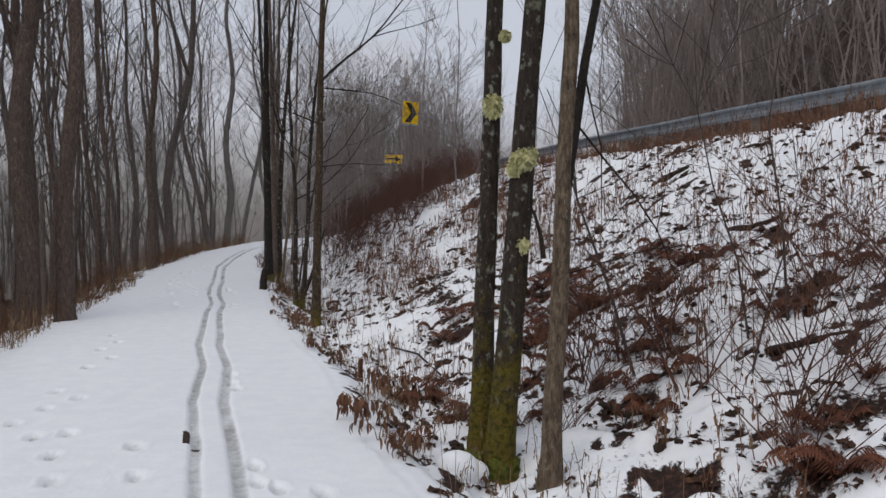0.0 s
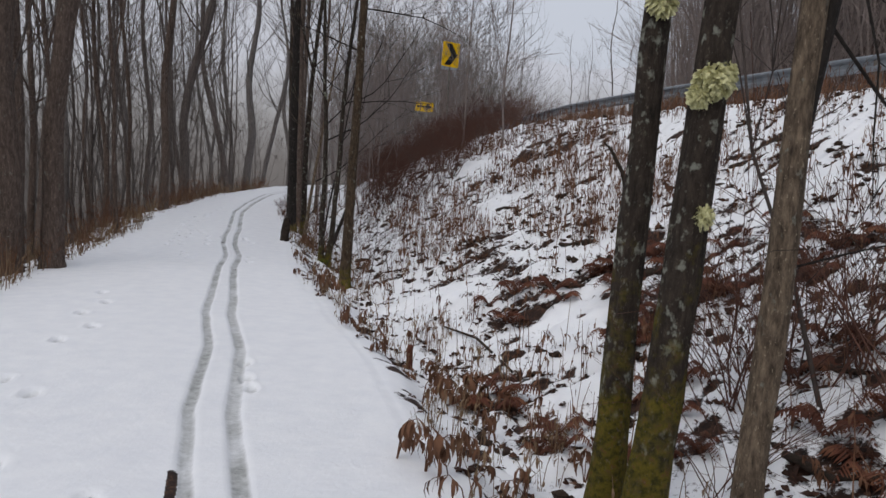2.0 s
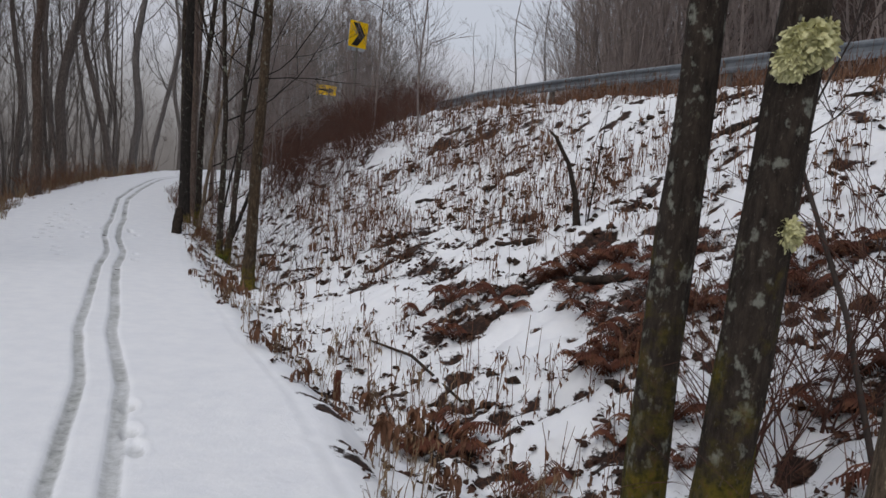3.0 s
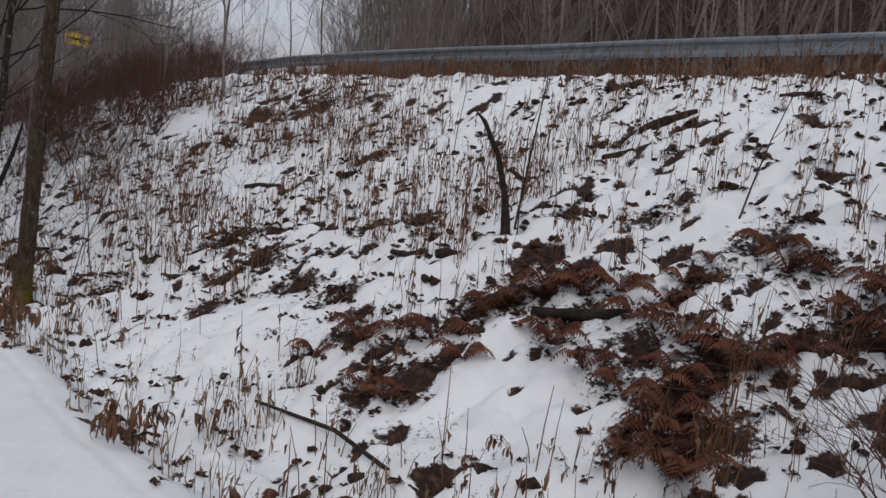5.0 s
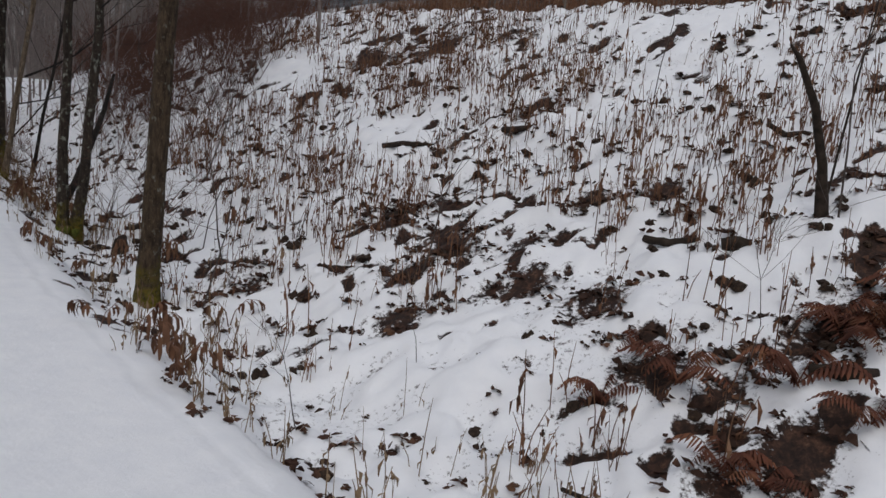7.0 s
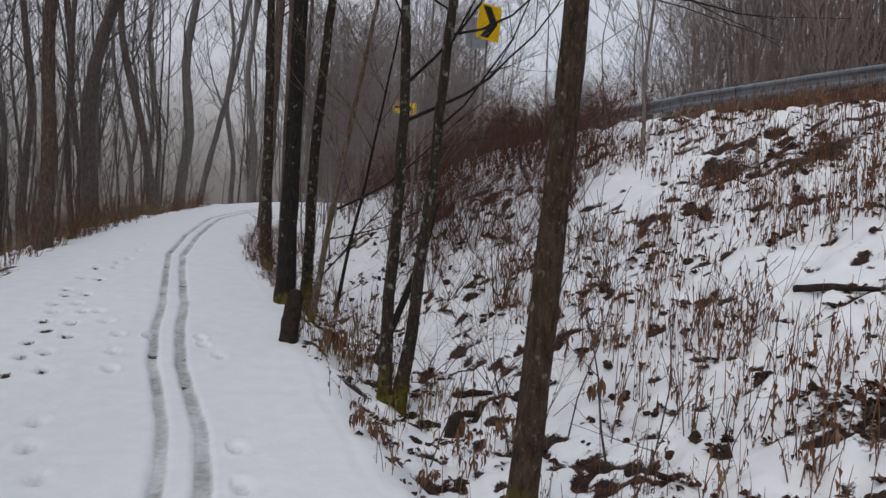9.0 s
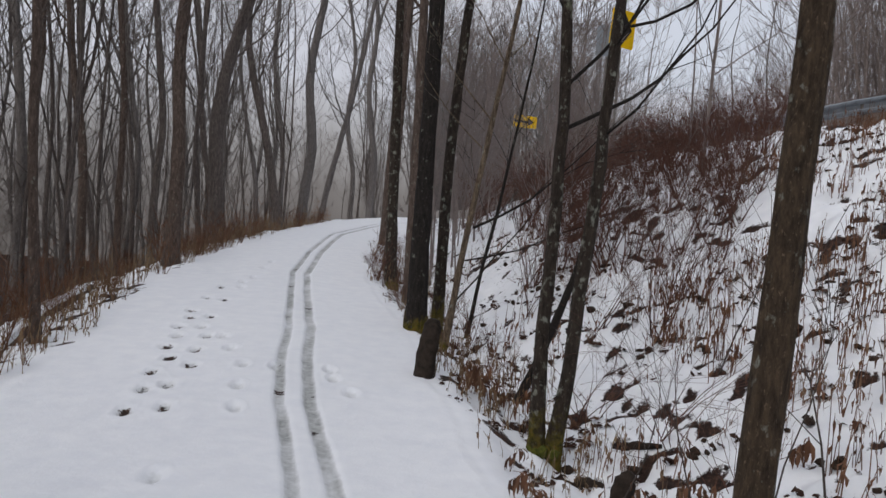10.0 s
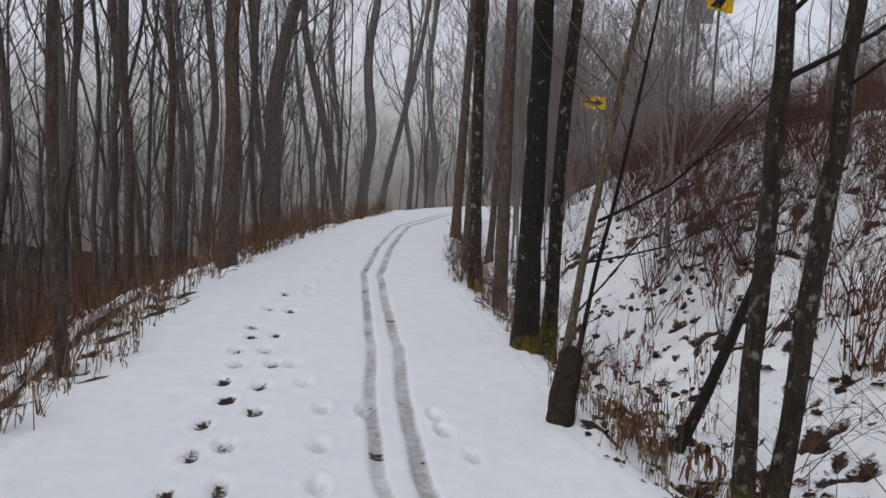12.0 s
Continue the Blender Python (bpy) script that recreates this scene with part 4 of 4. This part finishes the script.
CHEVRON = [(-0.34, 0.44), (0.02, 0.44), (0.38, 0.0), (0.02, -0.44), (-0.34, -0.44), (0.02, 0.0)]
ARROW = [(-0.40, 0.10), (0.12, 0.10), (0.12, 0.32), (0.41, 0.0), (0.12, -0.32), (0.12, -0.10), (-0.40, -0.10)]
road_sign(-1.39, 34.4, 6.51, 0.76, 0.95, 30, [CHEVRON], "yellow chevron road sign with a black arrowhead on a steel post", 3)
road_sign(-1.48, 36.6, 6.66, 0.70, 0.88, 8, [], "back of a grey road sign on a steel post")
road_sign(-3.33, 54.05, 6.16, 1.2, 0.6, 12, [ARROW], "yellow road sign with a black arrow pointing along the bend", 2)


# ---- dead wood ----
def rotten(name, pts, radii, label, category, seed, mat=None, sides=9, wob=0.16, group=""):
    rng = random.Random(seed)
    sh = Shape()
    o = Vector(pts[0])
    fine, fr = [], []
    for k in range(len(pts) - 1):
        for q in (0, 0.25, 0.5, 0.75):
            fine.append(Vector(pts[k]).lerp(Vector(pts[k + 1]), q) - o)
            fr.append(radii[k] * (1 - q) + radii[k + 1] * q)
    fine.append(Vector(pts[-1]) - o)
    fr.append(radii[-1])
    sh.tube(fine, fr, sides, wob, rng)
    return single(name, sh, mat or M_DARKWOOD, o, label, category, group)


def on_ground(x, y, up=0.0):
    return Vector((x, y, ground_z(x, y) + up))


b = on_ground(-4.70, 20.84, -0.1)
rotten("stump", [b, b + Vector((0.02, 0, 0.3)), b + Vector((0.06, 0, 0.58)), b + Vector((0.075, 0, 0.64))], [0.105, 0.098, 0.088, 0.05], "dark rotten stump with a rounded top beside the trail", "stump", 3, None, 12, 0.06)
b = on_ground(-3.04, 19.29, -0.05)
rotten("stump", [b, b + Vector((0.04, 0, 0.2)), b + Vector((0.07, 0, 0.27))], [0.09, 0.075, 0.03], "small black rotten stump in the ditch", "stump", 4, None, 9)
b = on_ground(-1.13, 10.9, -0.05)
rotten("stump", [b, b + Vector((0.0, 0, 0.24)), b + Vector((0.01, 0, 0.3))], [0.04, 0.035, 0.03], "thin brown broken stub beside the trail", "stump", 5, M_LEAF, 8)
b = on_ground(1.77, 14.0, -0.08)
rotten("snag", [b, b + Vector((-0.05, 0.05, 0.45)), b + Vector((-0.16, 0.1, 0.85)), b + Vector((-0.34, 0.15, 1.18)), b + Vector((-0.44, 0.15, 1.26))], [0.055, 0.036, 0.03, 0.022, 0.008], "dark bent dead stem with a broken top", "dead tree", 6, None, 9, 0.1)
b = on_ground(-3.80, 21.45, -0.08)
rotten("dead_tree", [b, b + Vector((0.17, 0, 0.42)), b + Vector((0.37, 0.0, 1.0)), b + Vector((0.51, 0.0, 1.45)), b + Vector((0.62, 0.0, 1.95))], [0.055, 0.045, 0.040, 0.034, 0.018], "thin dead dark stem leaning over the ditch", "dead tree", 7, M_BARK_DARK, 9, 0.08)
b = on_ground(1.94, 14.17, -0.05)
rotten("dead_tree", [b, b + Vector((0.05, 0, 0.55)), b + Vector((0.11, 0, 1.15)), b + Vector((0.16, 0, 1.66))], [0.012, 0.010, 0.008, 0.005], "thin straight dead stem beside the bent snag", "dead tree", 8, None, 6, 0.08)
rotten("fallen_branch", [on_ground(-0.82, 12.92, 0.03), on_ground(-0.39, 12.2, 0.10), on_ground(-0.03, 10.84, 0.02)], [0.012, 0.018, 0.014], "thin dark curved branch lying across the ditch", "branch", 9, None, 7, 0.1, "rotten branches on the bank")
LOGS = [(4.05, 15.1, 0.9, 0.09, 8), (3.4, 14.9, 0.5, 0.05, 20), (1.45, 12.75, 1.5, 0.07, -4), (0.7, 12.9, 0.5, 0.06, 15), (0.9, 14.9, 0.6, 0.05, 5), (1.15, 14.3, 0.3, 0.07, 40),
        (2.6, 15.6, 0.5, 0.04, -20), (5.3, 14.2, 0.7, 0.05, 10), (-0.5, 17.3, 0.5, 0.04, 12), (0.1, 19.6, 1.1, 0.05, -8), (1.2, 18.4, 0.9, 0.05, 4), (-1.9, 17.9, 0.5, 0.045, 3), (-1.2, 16.9, 0.8, 0.04, -10),
        (-2.9, 20.2, 0.5, 0.05, 30), (-3.3, 19.7, 0.35, 0.06, 5), (3.0, 7.4, 1.0, 0.05, 35), (2.2, 8.8, 0.7, 0.045, -30), (1.5, 7.6, 0.9, 0.04, 20), (0.2, 9.2, 0.8, 0.035, -35), (3.9, 10.9, 0.9, 0.06, 12)]
for k, (x, y, ln, r, turn) in enumerate(LOGS):
    a = radians(turn * 0.6 - 50)
    ln, r = ln * 0.7, r * 0.75
    e = (x + ln * math.cos(a), y + ln * math.sin(a))
    m = ((x + e[0]) / 2 + 0.12 * ln * math.sin(a), (y + e[1]) / 2 - 0.12 * ln * math.cos(a))
    rotten("fallen_branch", [on_ground(x, y, r * 0.3), on_ground(*m, r * 0.7), on_ground(*e, r * 0.2)], [r, r * 0.95, r * 0.5], "dark rotten branch lying on the snowy bank", "branch", 40 + k, None, 8, 0.2, "rotten branches on the bank")
e0, e1, e2 = on_ground(-8.75, 20.3, 0.02), on_ground(-9.6, 22.8, 0.16), on_ground(-10.4, 25.4, 0.1)
fallen_log = rotten("fallen_log", [e0, e1, e2], [0.085, 0.08, 0.06], "fallen grey log with snow on it along the trail's edge", "log", 61, M_BARK, 10, 0.07)
cap = Shape()
rng_cap = random.Random(5)
strip = [e0.lerp(e1, k / 12) for k in range(12)] + [e1.lerp(e2, k / 10) for k in range(10)]
cap.tube([q - e0 + Vector((0, 0, 0.05)) for q in strip], [0.062 * rng_cap.uniform(0.85, 1.1) for q in strip], 8, 0.12, rng_cap)
part("snow_strip", cap, M_SNOWCAP, fallen_log, "strip of white snow")
rotten("dead_tree", [on_ground(-9.9, 19.8), Vector((-11.0, 22.0, 0.75)), Vector((-12.2, 24.4, 2.4)), Vector((-12.8, 25.6, 3.1))], [0.075, 0.07, 0.06, 0.03], "dead grey pole leaning among the trees", "dead tree", 62, M_BARK, 9, 0.06)


# ---- shrubs, weeds and ferns ----
def shrub_shape(seed, stems, height, spread, depth=2, fork=4):
    rng = random.Random(seed)
    sh = Shape()
    for k in range(stems):
        a = rng.uniform(0, 6.28)
        d = Vector((math.cos(a) * spread, math.sin(a) * spread, 1)).normalized()
        limb(sh, rng, (rng.uniform(-0.08, 0.08), rng.uniform(-0.08, 0.08), -0.05), d, height * rng.uniform(0.6, 1.1), rng.uniform(0.006, 0.012), 4, depth, 0.0, 0.03, 0.2, fork, True)
    return sh


def put_brambles(places, label, group):
    """Bramble stools, each with its canes as parts; alike stools share their canes' meshes."""
    kinds = []
    for k in range(4):
        rng = random.Random(60 + k)
        canes = []
        for j in range(9):
            sh, a = Shape(), rng.uniform(0, 6.28)
            limb(sh, rng, (rng.uniform(-0.15, 0.15), rng.uniform(-0.15, 0.15), -0.05), (math.cos(a) * 0.6, math.sin(a) * 0.6, 1), 1.7 * rng.uniform(0.6, 1.15), 0.007, 4, 1, 0.13, 0.0, 0.16, 4)
            canes.append(sh.mesh("cane", M_TWIG_RED))
        kinds.append(canes)
    zs = heights([p[0] for p in places], [p[1] for p in places])
    for k, ((x, y, sc), z) in enumerate(zip(places, zs)):
        e = thing("bramble", (x, y, z), label, "bramble", group)
        e.rotation_euler, e.scale = (0, 0, k * 2.4), (sc, sc, sc)
        for me in kinds[k % 4]:
            new("cane", me).parent = e


def put_copies(name, shapes, mat, places, label, category, group):
    made = []
    meshes = [s_.mesh(name, mat) for s_ in shapes]
    zs = heights([p[0] for p in places], [p[1] for p in places])
    for (x, y, sc), z, k in zip(places, zs, range(len(places))):
        ob = new(name, meshes[k % len(meshes)])
        ob.location, ob.rotation_euler, ob.scale = (x, y, z), (0, 0, k * 2.4), (sc, sc, sc)
        tagged(ob, label, category, group)
        made.append(ob)
    return made


rng = random.Random(15)
# the bramble tangle beyond the flaking tree
spots = [(rng.uniform(1.3, 4.2), rng.uniform(5.2, 9.0), rng.uniform(0.7, 1.25)) for k in range(12)] + [(rng.uniform(1.1, 2.4), rng.uniform(7.3, 9.6), rng.uniform(0.6, 1.0)) for k in range(8)] + [(-2.55, 20.1, 0.8), (-3.15, 20.9, 0.7), (-2.3, 19.2, 0.6)]
put_brambles(spots, "tangle of reddish-brown bare bramble canes on the bank", "brambles on the bank")
spots = [(rng.uniform(1.3, 4.2), rng.uniform(5.6, 9.0), rng.uniform(0.8, 1.3)) for k in range(5)]
put_copies("bare_shrub", [shrub_shape(70 + k, 5, 1.25, 0.35) for k in range(3)], M_TWIG_RED, spots, "reddish-brown bare shrub standing in the snow", "shrub", "shrubs on the bank")
# thin saplings here and there on the bank
spots = [(1.85, 13.9, 1.2), (-0.6, 15.9, 0.9), (-2.3, 16.9, 0.9), (-1.5, 17.4, 1.0), (0.3, 13.0, 0.6), (-2.0, 18.0, 1.1), (-2.6, 18.7, 0.8), (-1.0, 14.6, 0.6), (0.6, 16.8, 1.0), (3.3, 12.5, 1.2), (-2.0, 20.8, 1.0), (-2.9, 21.6, 1.0), (2.6, 17.5, 1.0), (-1.9, 14.4, 0.5), (1.98, 8.1, 2.2), (3.15, 7.9, 2.3), (3.35, 7.6, 2.2), (2.75, 7.2, 1.5), (-3.3, 18.2, 0.7), (-2.25, 18.6, 1.3)]
put_copies("sapling", [shrub_shape(80 + k, 1, 1.7, 0.12, 2, 4) for k in range(4)], M_TWIG, spots, "single thin bare sapling on the snowy bank", "sapling", "saplings on the bank")
# brown brush on the bank below the signs and along the rail
spots = []
while len(spots) < 150:
    y = rng.uniform(21.5, 37)
    x = float(np.interp(y, EDGE_Y, EDGE_X)) + rng.uniform(2.2, 9.5)
    if x > -0.5 + (y - 25) * 0.42:
        continue
    spots.append((x, y, rng.uniform(0.5, 1.05)))
for k in range(60):
    y = rng.uniform(24.5, 31.5)
    spots.append((rng.uniform(-3.4, -0.3) + 0.1 * (y - 27), y, rng.uniform(0.45, 0.85)))
put_copies("brush", [shrub_shape(90 + k, 7, 1.5, 0.45, 2, 4) for k in range(4)], M_TWIG_RED, spots, "dense reddish-brown bare brush on the bank", "brush", "brush below the road signs")
# growth along the foot of the trees on the ditch side
spots = []
for k in range(34):
    y = rng.uniform(20.6, 33)
    spots.append((float(np.interp(y, EDGE_Y, EDGE_X)) + rng.uniform(0.12, 1.3), y, rng.uniform(0.35, 0.85)))
put_copies("undergrowth", [shrub_shape(110 + k, 7, 1.0, 0.4, 2, 3) for k in range(3)], M_TWIG_RED, spots, "reddish bare undergrowth at the foot of the trees", "undergrowth", "undergrowth along the trail")
# low brush on the trail's outer edge
spots = []
for k in range(110):
    y = rng.uniform(8, 42)
    spots.append((float(np.interp(y, LEFT_Y, LEFT_X)) - abs(rng.gauss(0.55, 0.8)) - 0.1, y, rng.uniform(0.35, 0.95)))
for k in range(28):
    y = rng.uniform(12, 45)
    spots.append((float(np.interp(y, LEFT_Y, LEFT_X)) - rng.uniform(1.0, 5.0), y, rng.uniform(0.9, 1.6)))
put_copies("edge_brush", [shrub_shape(120 + k, 7, 0.9, 0.4, 2, 3) for k in range(4)], M_WEED, spots, "low brown brush at the trail's outer edge", "brush", "brush at the outer edge")


def fern_shape(seed):
    rng = random.Random(seed)
    sh = Shape()
    for k in range(8):
        a = rng.uniform(0, 6.28)
        out = Vector((math.cos(a), math.sin(a), 0))
        side = Vector((-out.y, out.x, 0))
        ln = rng.uniform(0.35, 0.6)
        pts = [out * (ln * t) + Vector((0, 0, 0.30 * math.sin(t * 2.6) - 0.10 * t + 0.02)) for t in (0, 0.2, 0.4, 0.6, 0.8, 1.0)]
        sh.tube(pts, [0.004, 0.004, 0.003, 0.003, 0.002, 0.002], 3, cap=False)
        for i in range(1, 16):
            t = i / 16
            j = min(4, int(t * 5))
            p = pts[j].lerp(pts[j + 1], t * 5 - j)
            w = 0.11 * math.sin(math.pi * (0.12 + 0.86 * t))
            for sg in (-1, 1):
                tip = p + side * (sg * w) + Vector((0, 0, -w * rng.uniform(0.4, 1.0))) + out * 0.02
                sh.blade([p, p.lerp(tip, 0.55), tip], [0.010, 0.012, 0.002], out)
    return sh


spots = []
for px, py, pr in PATCHES[:24]:
    for k in range(3):
        a = rng.uniform(0, 6.28)
        q = pr * math.sqrt(rng.random())
        spots.append((px + q * math.cos(a), py + q * math.sin(a), rng.uniform(0.4, 0.8)))
put_copies("fern", [fern_shape(k) for k in range(4)], M_LEAF, spots, "rust-brown dead fern bent down on the snow", "fern", "ferns on the bank")


def weed_shape(seed, tall):
    """A dead stalk with drooping withered leaves."""
    rng = random.Random(seed)
    sh = Shape()
    for k in range(rng.randint(2, 4)):
        a = rng.uniform(0, 6.28)
        out = Vector((math.cos(a), math.sin(a), 0))
        h = tall * rng.uniform(0.6, 1.1)
        pts = [Vector((0, 0, -0.03)), Vector((0, 0, h * 0.5)) + out * 0.04, Vector((0, 0, h * 0.9)) + out * 0.13, Vector((0, 0, h * 0.85)) + out * 0.24]
        sh.tube(pts, [0.005, 0.004, 0.003, 0.002], 4, cap=False)
        for i in range(9):
            t = rng.uniform(0.35, 1.0) * 2.99
            j = int(t)
            p = pts[j].lerp(pts[j + 1], t - j)
            b_ = rng.uniform(0, 6.28)
            o = Vector((math.cos(b_), math.sin(b_), 0))
            ln = rng.uniform(0.05, 0.13)
            sd = Vector((-o.y, o.x, 0.2)).normalized()
            sh.blade([p, p + o * ln * 0.4 + Vector((0, 0, -ln * 0.3)), p + o * ln * 0.5 + Vector((0, 0, -ln * 0.8)), p + o * ln * 0.35 + Vector((0, 0, -ln * 1.2))], [0.002, 0.014, 0.012, 0.002], sd)
    return sh


spots = [(-4.05, 21.05, 1.0), (-3.85, 20.85, 1.1), (-4.2, 21.2, 0.9), (-3.9, 21.2, 1.0), (-4.35, 21.5, 0.9), (-0.99, 7.39, 1.0), (-0.80, 7.2, 1.0), (-0.72, 7.0, 0.8), (-0.55, 6.75, 0.9), (-0.4, 6.6, 0.8), (-0.62, 7.35, 0.7), (-0.3, 6.2, 0.9)]
for k in range(46):
    y = rng.uniform(5.5, 21)
    spots.append((float(np.interp(y, EDGE_Y, EDGE_X)) + abs(rng.gauss(0.45, 0.7)) + 0.08, y, rng.uniform(0.55, 1.15)))
put_copies("dead_weed", [weed_shape(k, 0.30) for k in range(6)], M_WEED, spots, "withered brown weed with drooping leaves at the ditch", "weed", "dead weeds along the ditch")


def build_weeds():
    rng = random.Random(33)
    stalks = []
    for k in range(12):
        sh = Shape()
        for j in range(rng.randint(2, 5)):
            bx, by = rng.uniform(-0.12, 0.12), rng.uniform(-0.12, 0.12)
            h = rng.uniform(0.12, 0.5)
            lx, ly = rng.uniform(-0.1, 0.1), rng.uniform(-0.1, 0.1)
            sh.tube([(bx, by, -0.03), (bx + lx * 0.4, by + ly * 0.4, h * 0.55), (bx + lx, by + ly, h)], [0.0045, 0.0035, 0.002], 3, cap=False)
            for i in range(rng.randint(1, 4)):
                t = rng.uniform(0.15, 0.95)
                p = Vector((bx + lx * t, by + ly * t, h * t))
                a = rng.uniform(0, 6.28)
                o = Vector((math.cos(a), math.sin(a), 0))
                ln = rng.uniform(0.03, 0.08)
                sh.blade([p, p + o * ln * 0.6 - Vector((0, 0, ln * 0.4)), p + o * ln * 0.6 - Vector((0, 0, ln * 1.1))], [0.002, 0.011, 0.003], Vector((-o.y, o.x, 0)))
        stalks.append(arrays(sh))
    clods = []
    for k in range(10):
        sh = Shape()
        for j in range(rng.randint(5, 10)):
            a = rng.uniform(0, 6.28)
            o = Vector((math.cos(a), math.sin(a), rng.uniform(-0.2, 0.7))).normalized()
            p = Vector((rng.uniform(-0.05, 0.05), rng.uniform(-0.05, 0.05), rng.uniform(-0.01, 0.04)))
            ln = rng.uniform(0.04, 0.10)
            sd = o.cross(Vector((rng.uniform(-1, 1), rng.uniform(-1, 1), 1))).normalized()
            sh.blade([p, p + o * ln * 0.5, p + o * ln + Vector((0, 0, -0.02))], [0.008, 0.028, 0.004], sd)
        clods.append(arrays(sh))

    def field(n, lo, hi, y0, y1, keep):
        out = []
        while len(out) < n:
            y = rng.uniform(y0, y1)
            d = rng.uniform(lo, hi)
            x = float(np.interp(y, EDGE_Y, EDGE_X)) + d
            if keep > 0 and float(fbm(np.array([x]), np.array([y]), 1.1, 123, 2)[0]) < keep * rng.uniform(0.85, 1.15):
                continue
            out.append((x, y))
        return out

    def place(spots, kinds, lo, hi):
        zs = heights([q[0] for q in spots], [q[1] for q in spots])
        return [(rng.randrange(len(kinds)), x, y, z, rng.uniform(0, 6.28), rng.uniform(lo, hi), rng.uniform(0.8, 1.3)) for (x, y), z in zip(spots, zs)]

    edge = field(230, 0.1, 1.7, 4.5, 22, 0) + field(260, 0.1, 1.2, 20, 36, 0)
    scatter("ditch_weeds", stalks, place(edge, stalks, 0.5, 1.0), M_GRASS, "dry tan weed stalks along the ditch", "weeds")
    bank = field(1150, 1.2, 10.0, 4.5, 30, 0.5) + field(520, 2.5, 7.5, 14.5, 23, 0.42) + field(650, 8.9, 10.3, 8, 34, 0) + field(260, 4.0, 9.0, 8, 17, 0) + field(420, 5.5, 9.4, 20, 27, 0)
    scatter("bank_weeds", stalks, place(bank, stalks, 0.5, 1.3), M_WEED, "dead brown weed stalks sticking out of the snow", "weeds")
    dots = field(2000, 0.4, 9.8, 4.0, 30, 0.42) + field(260, 0.1, 1.6, 4.5, 24, 0) + field(380, 4.0, 9.5, 9, 18, 0)
    for px, py, pr in PATCHES:
        for k in range(int(46 * pr)):
            a, q = rng.uniform(0, 6.28), pr * 1.1 * math.sqrt(rng.random())
            dots.append((px + q * math.cos(a), py + q * math.sin(a)))
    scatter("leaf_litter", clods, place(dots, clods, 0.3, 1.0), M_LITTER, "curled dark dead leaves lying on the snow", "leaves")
    lumps = []
    for k in range(8):
        sh = Shape()
        for j in range(rng.randint(2, 4)):
            sh.blob((rng.uniform(-0.05, 0.05), rng.uniform(-0.05, 0.05), rng.uniform(-0.01, 0.02)), (rng.uniform(0.025, 0.06), rng.uniform(0.025, 0.06), rng.uniform(0.015, 0.045)), rng, 1, 0.4)
        lumps.append(arrays(sh))
    clumps = field(600, 0.6, 9.8, 4.5, 28, 0.45) + field(170, 4.0, 9.5, 9, 18, 0)
    scatter("turf_clods", lumps, place(clumps, lumps, 0.4, 1.2), M_TURF, "dark clods of turf breaking through the snow", "clods")
    outer = []
    for k in range(800):
        y = rng.uniform(8, 44)
        outer.append((float(np.interp(y, LEFT_Y, LEFT_X)) - abs(rng.gauss(0.0, 1.1)) - 0.12, y))
    scatter("outer_edge_weeds", stalks, place(outer, stalks, 0.5, 1.3), M_GRASS, "dry brown grass along the trail's outer edge", "weeds")


build_weeds()
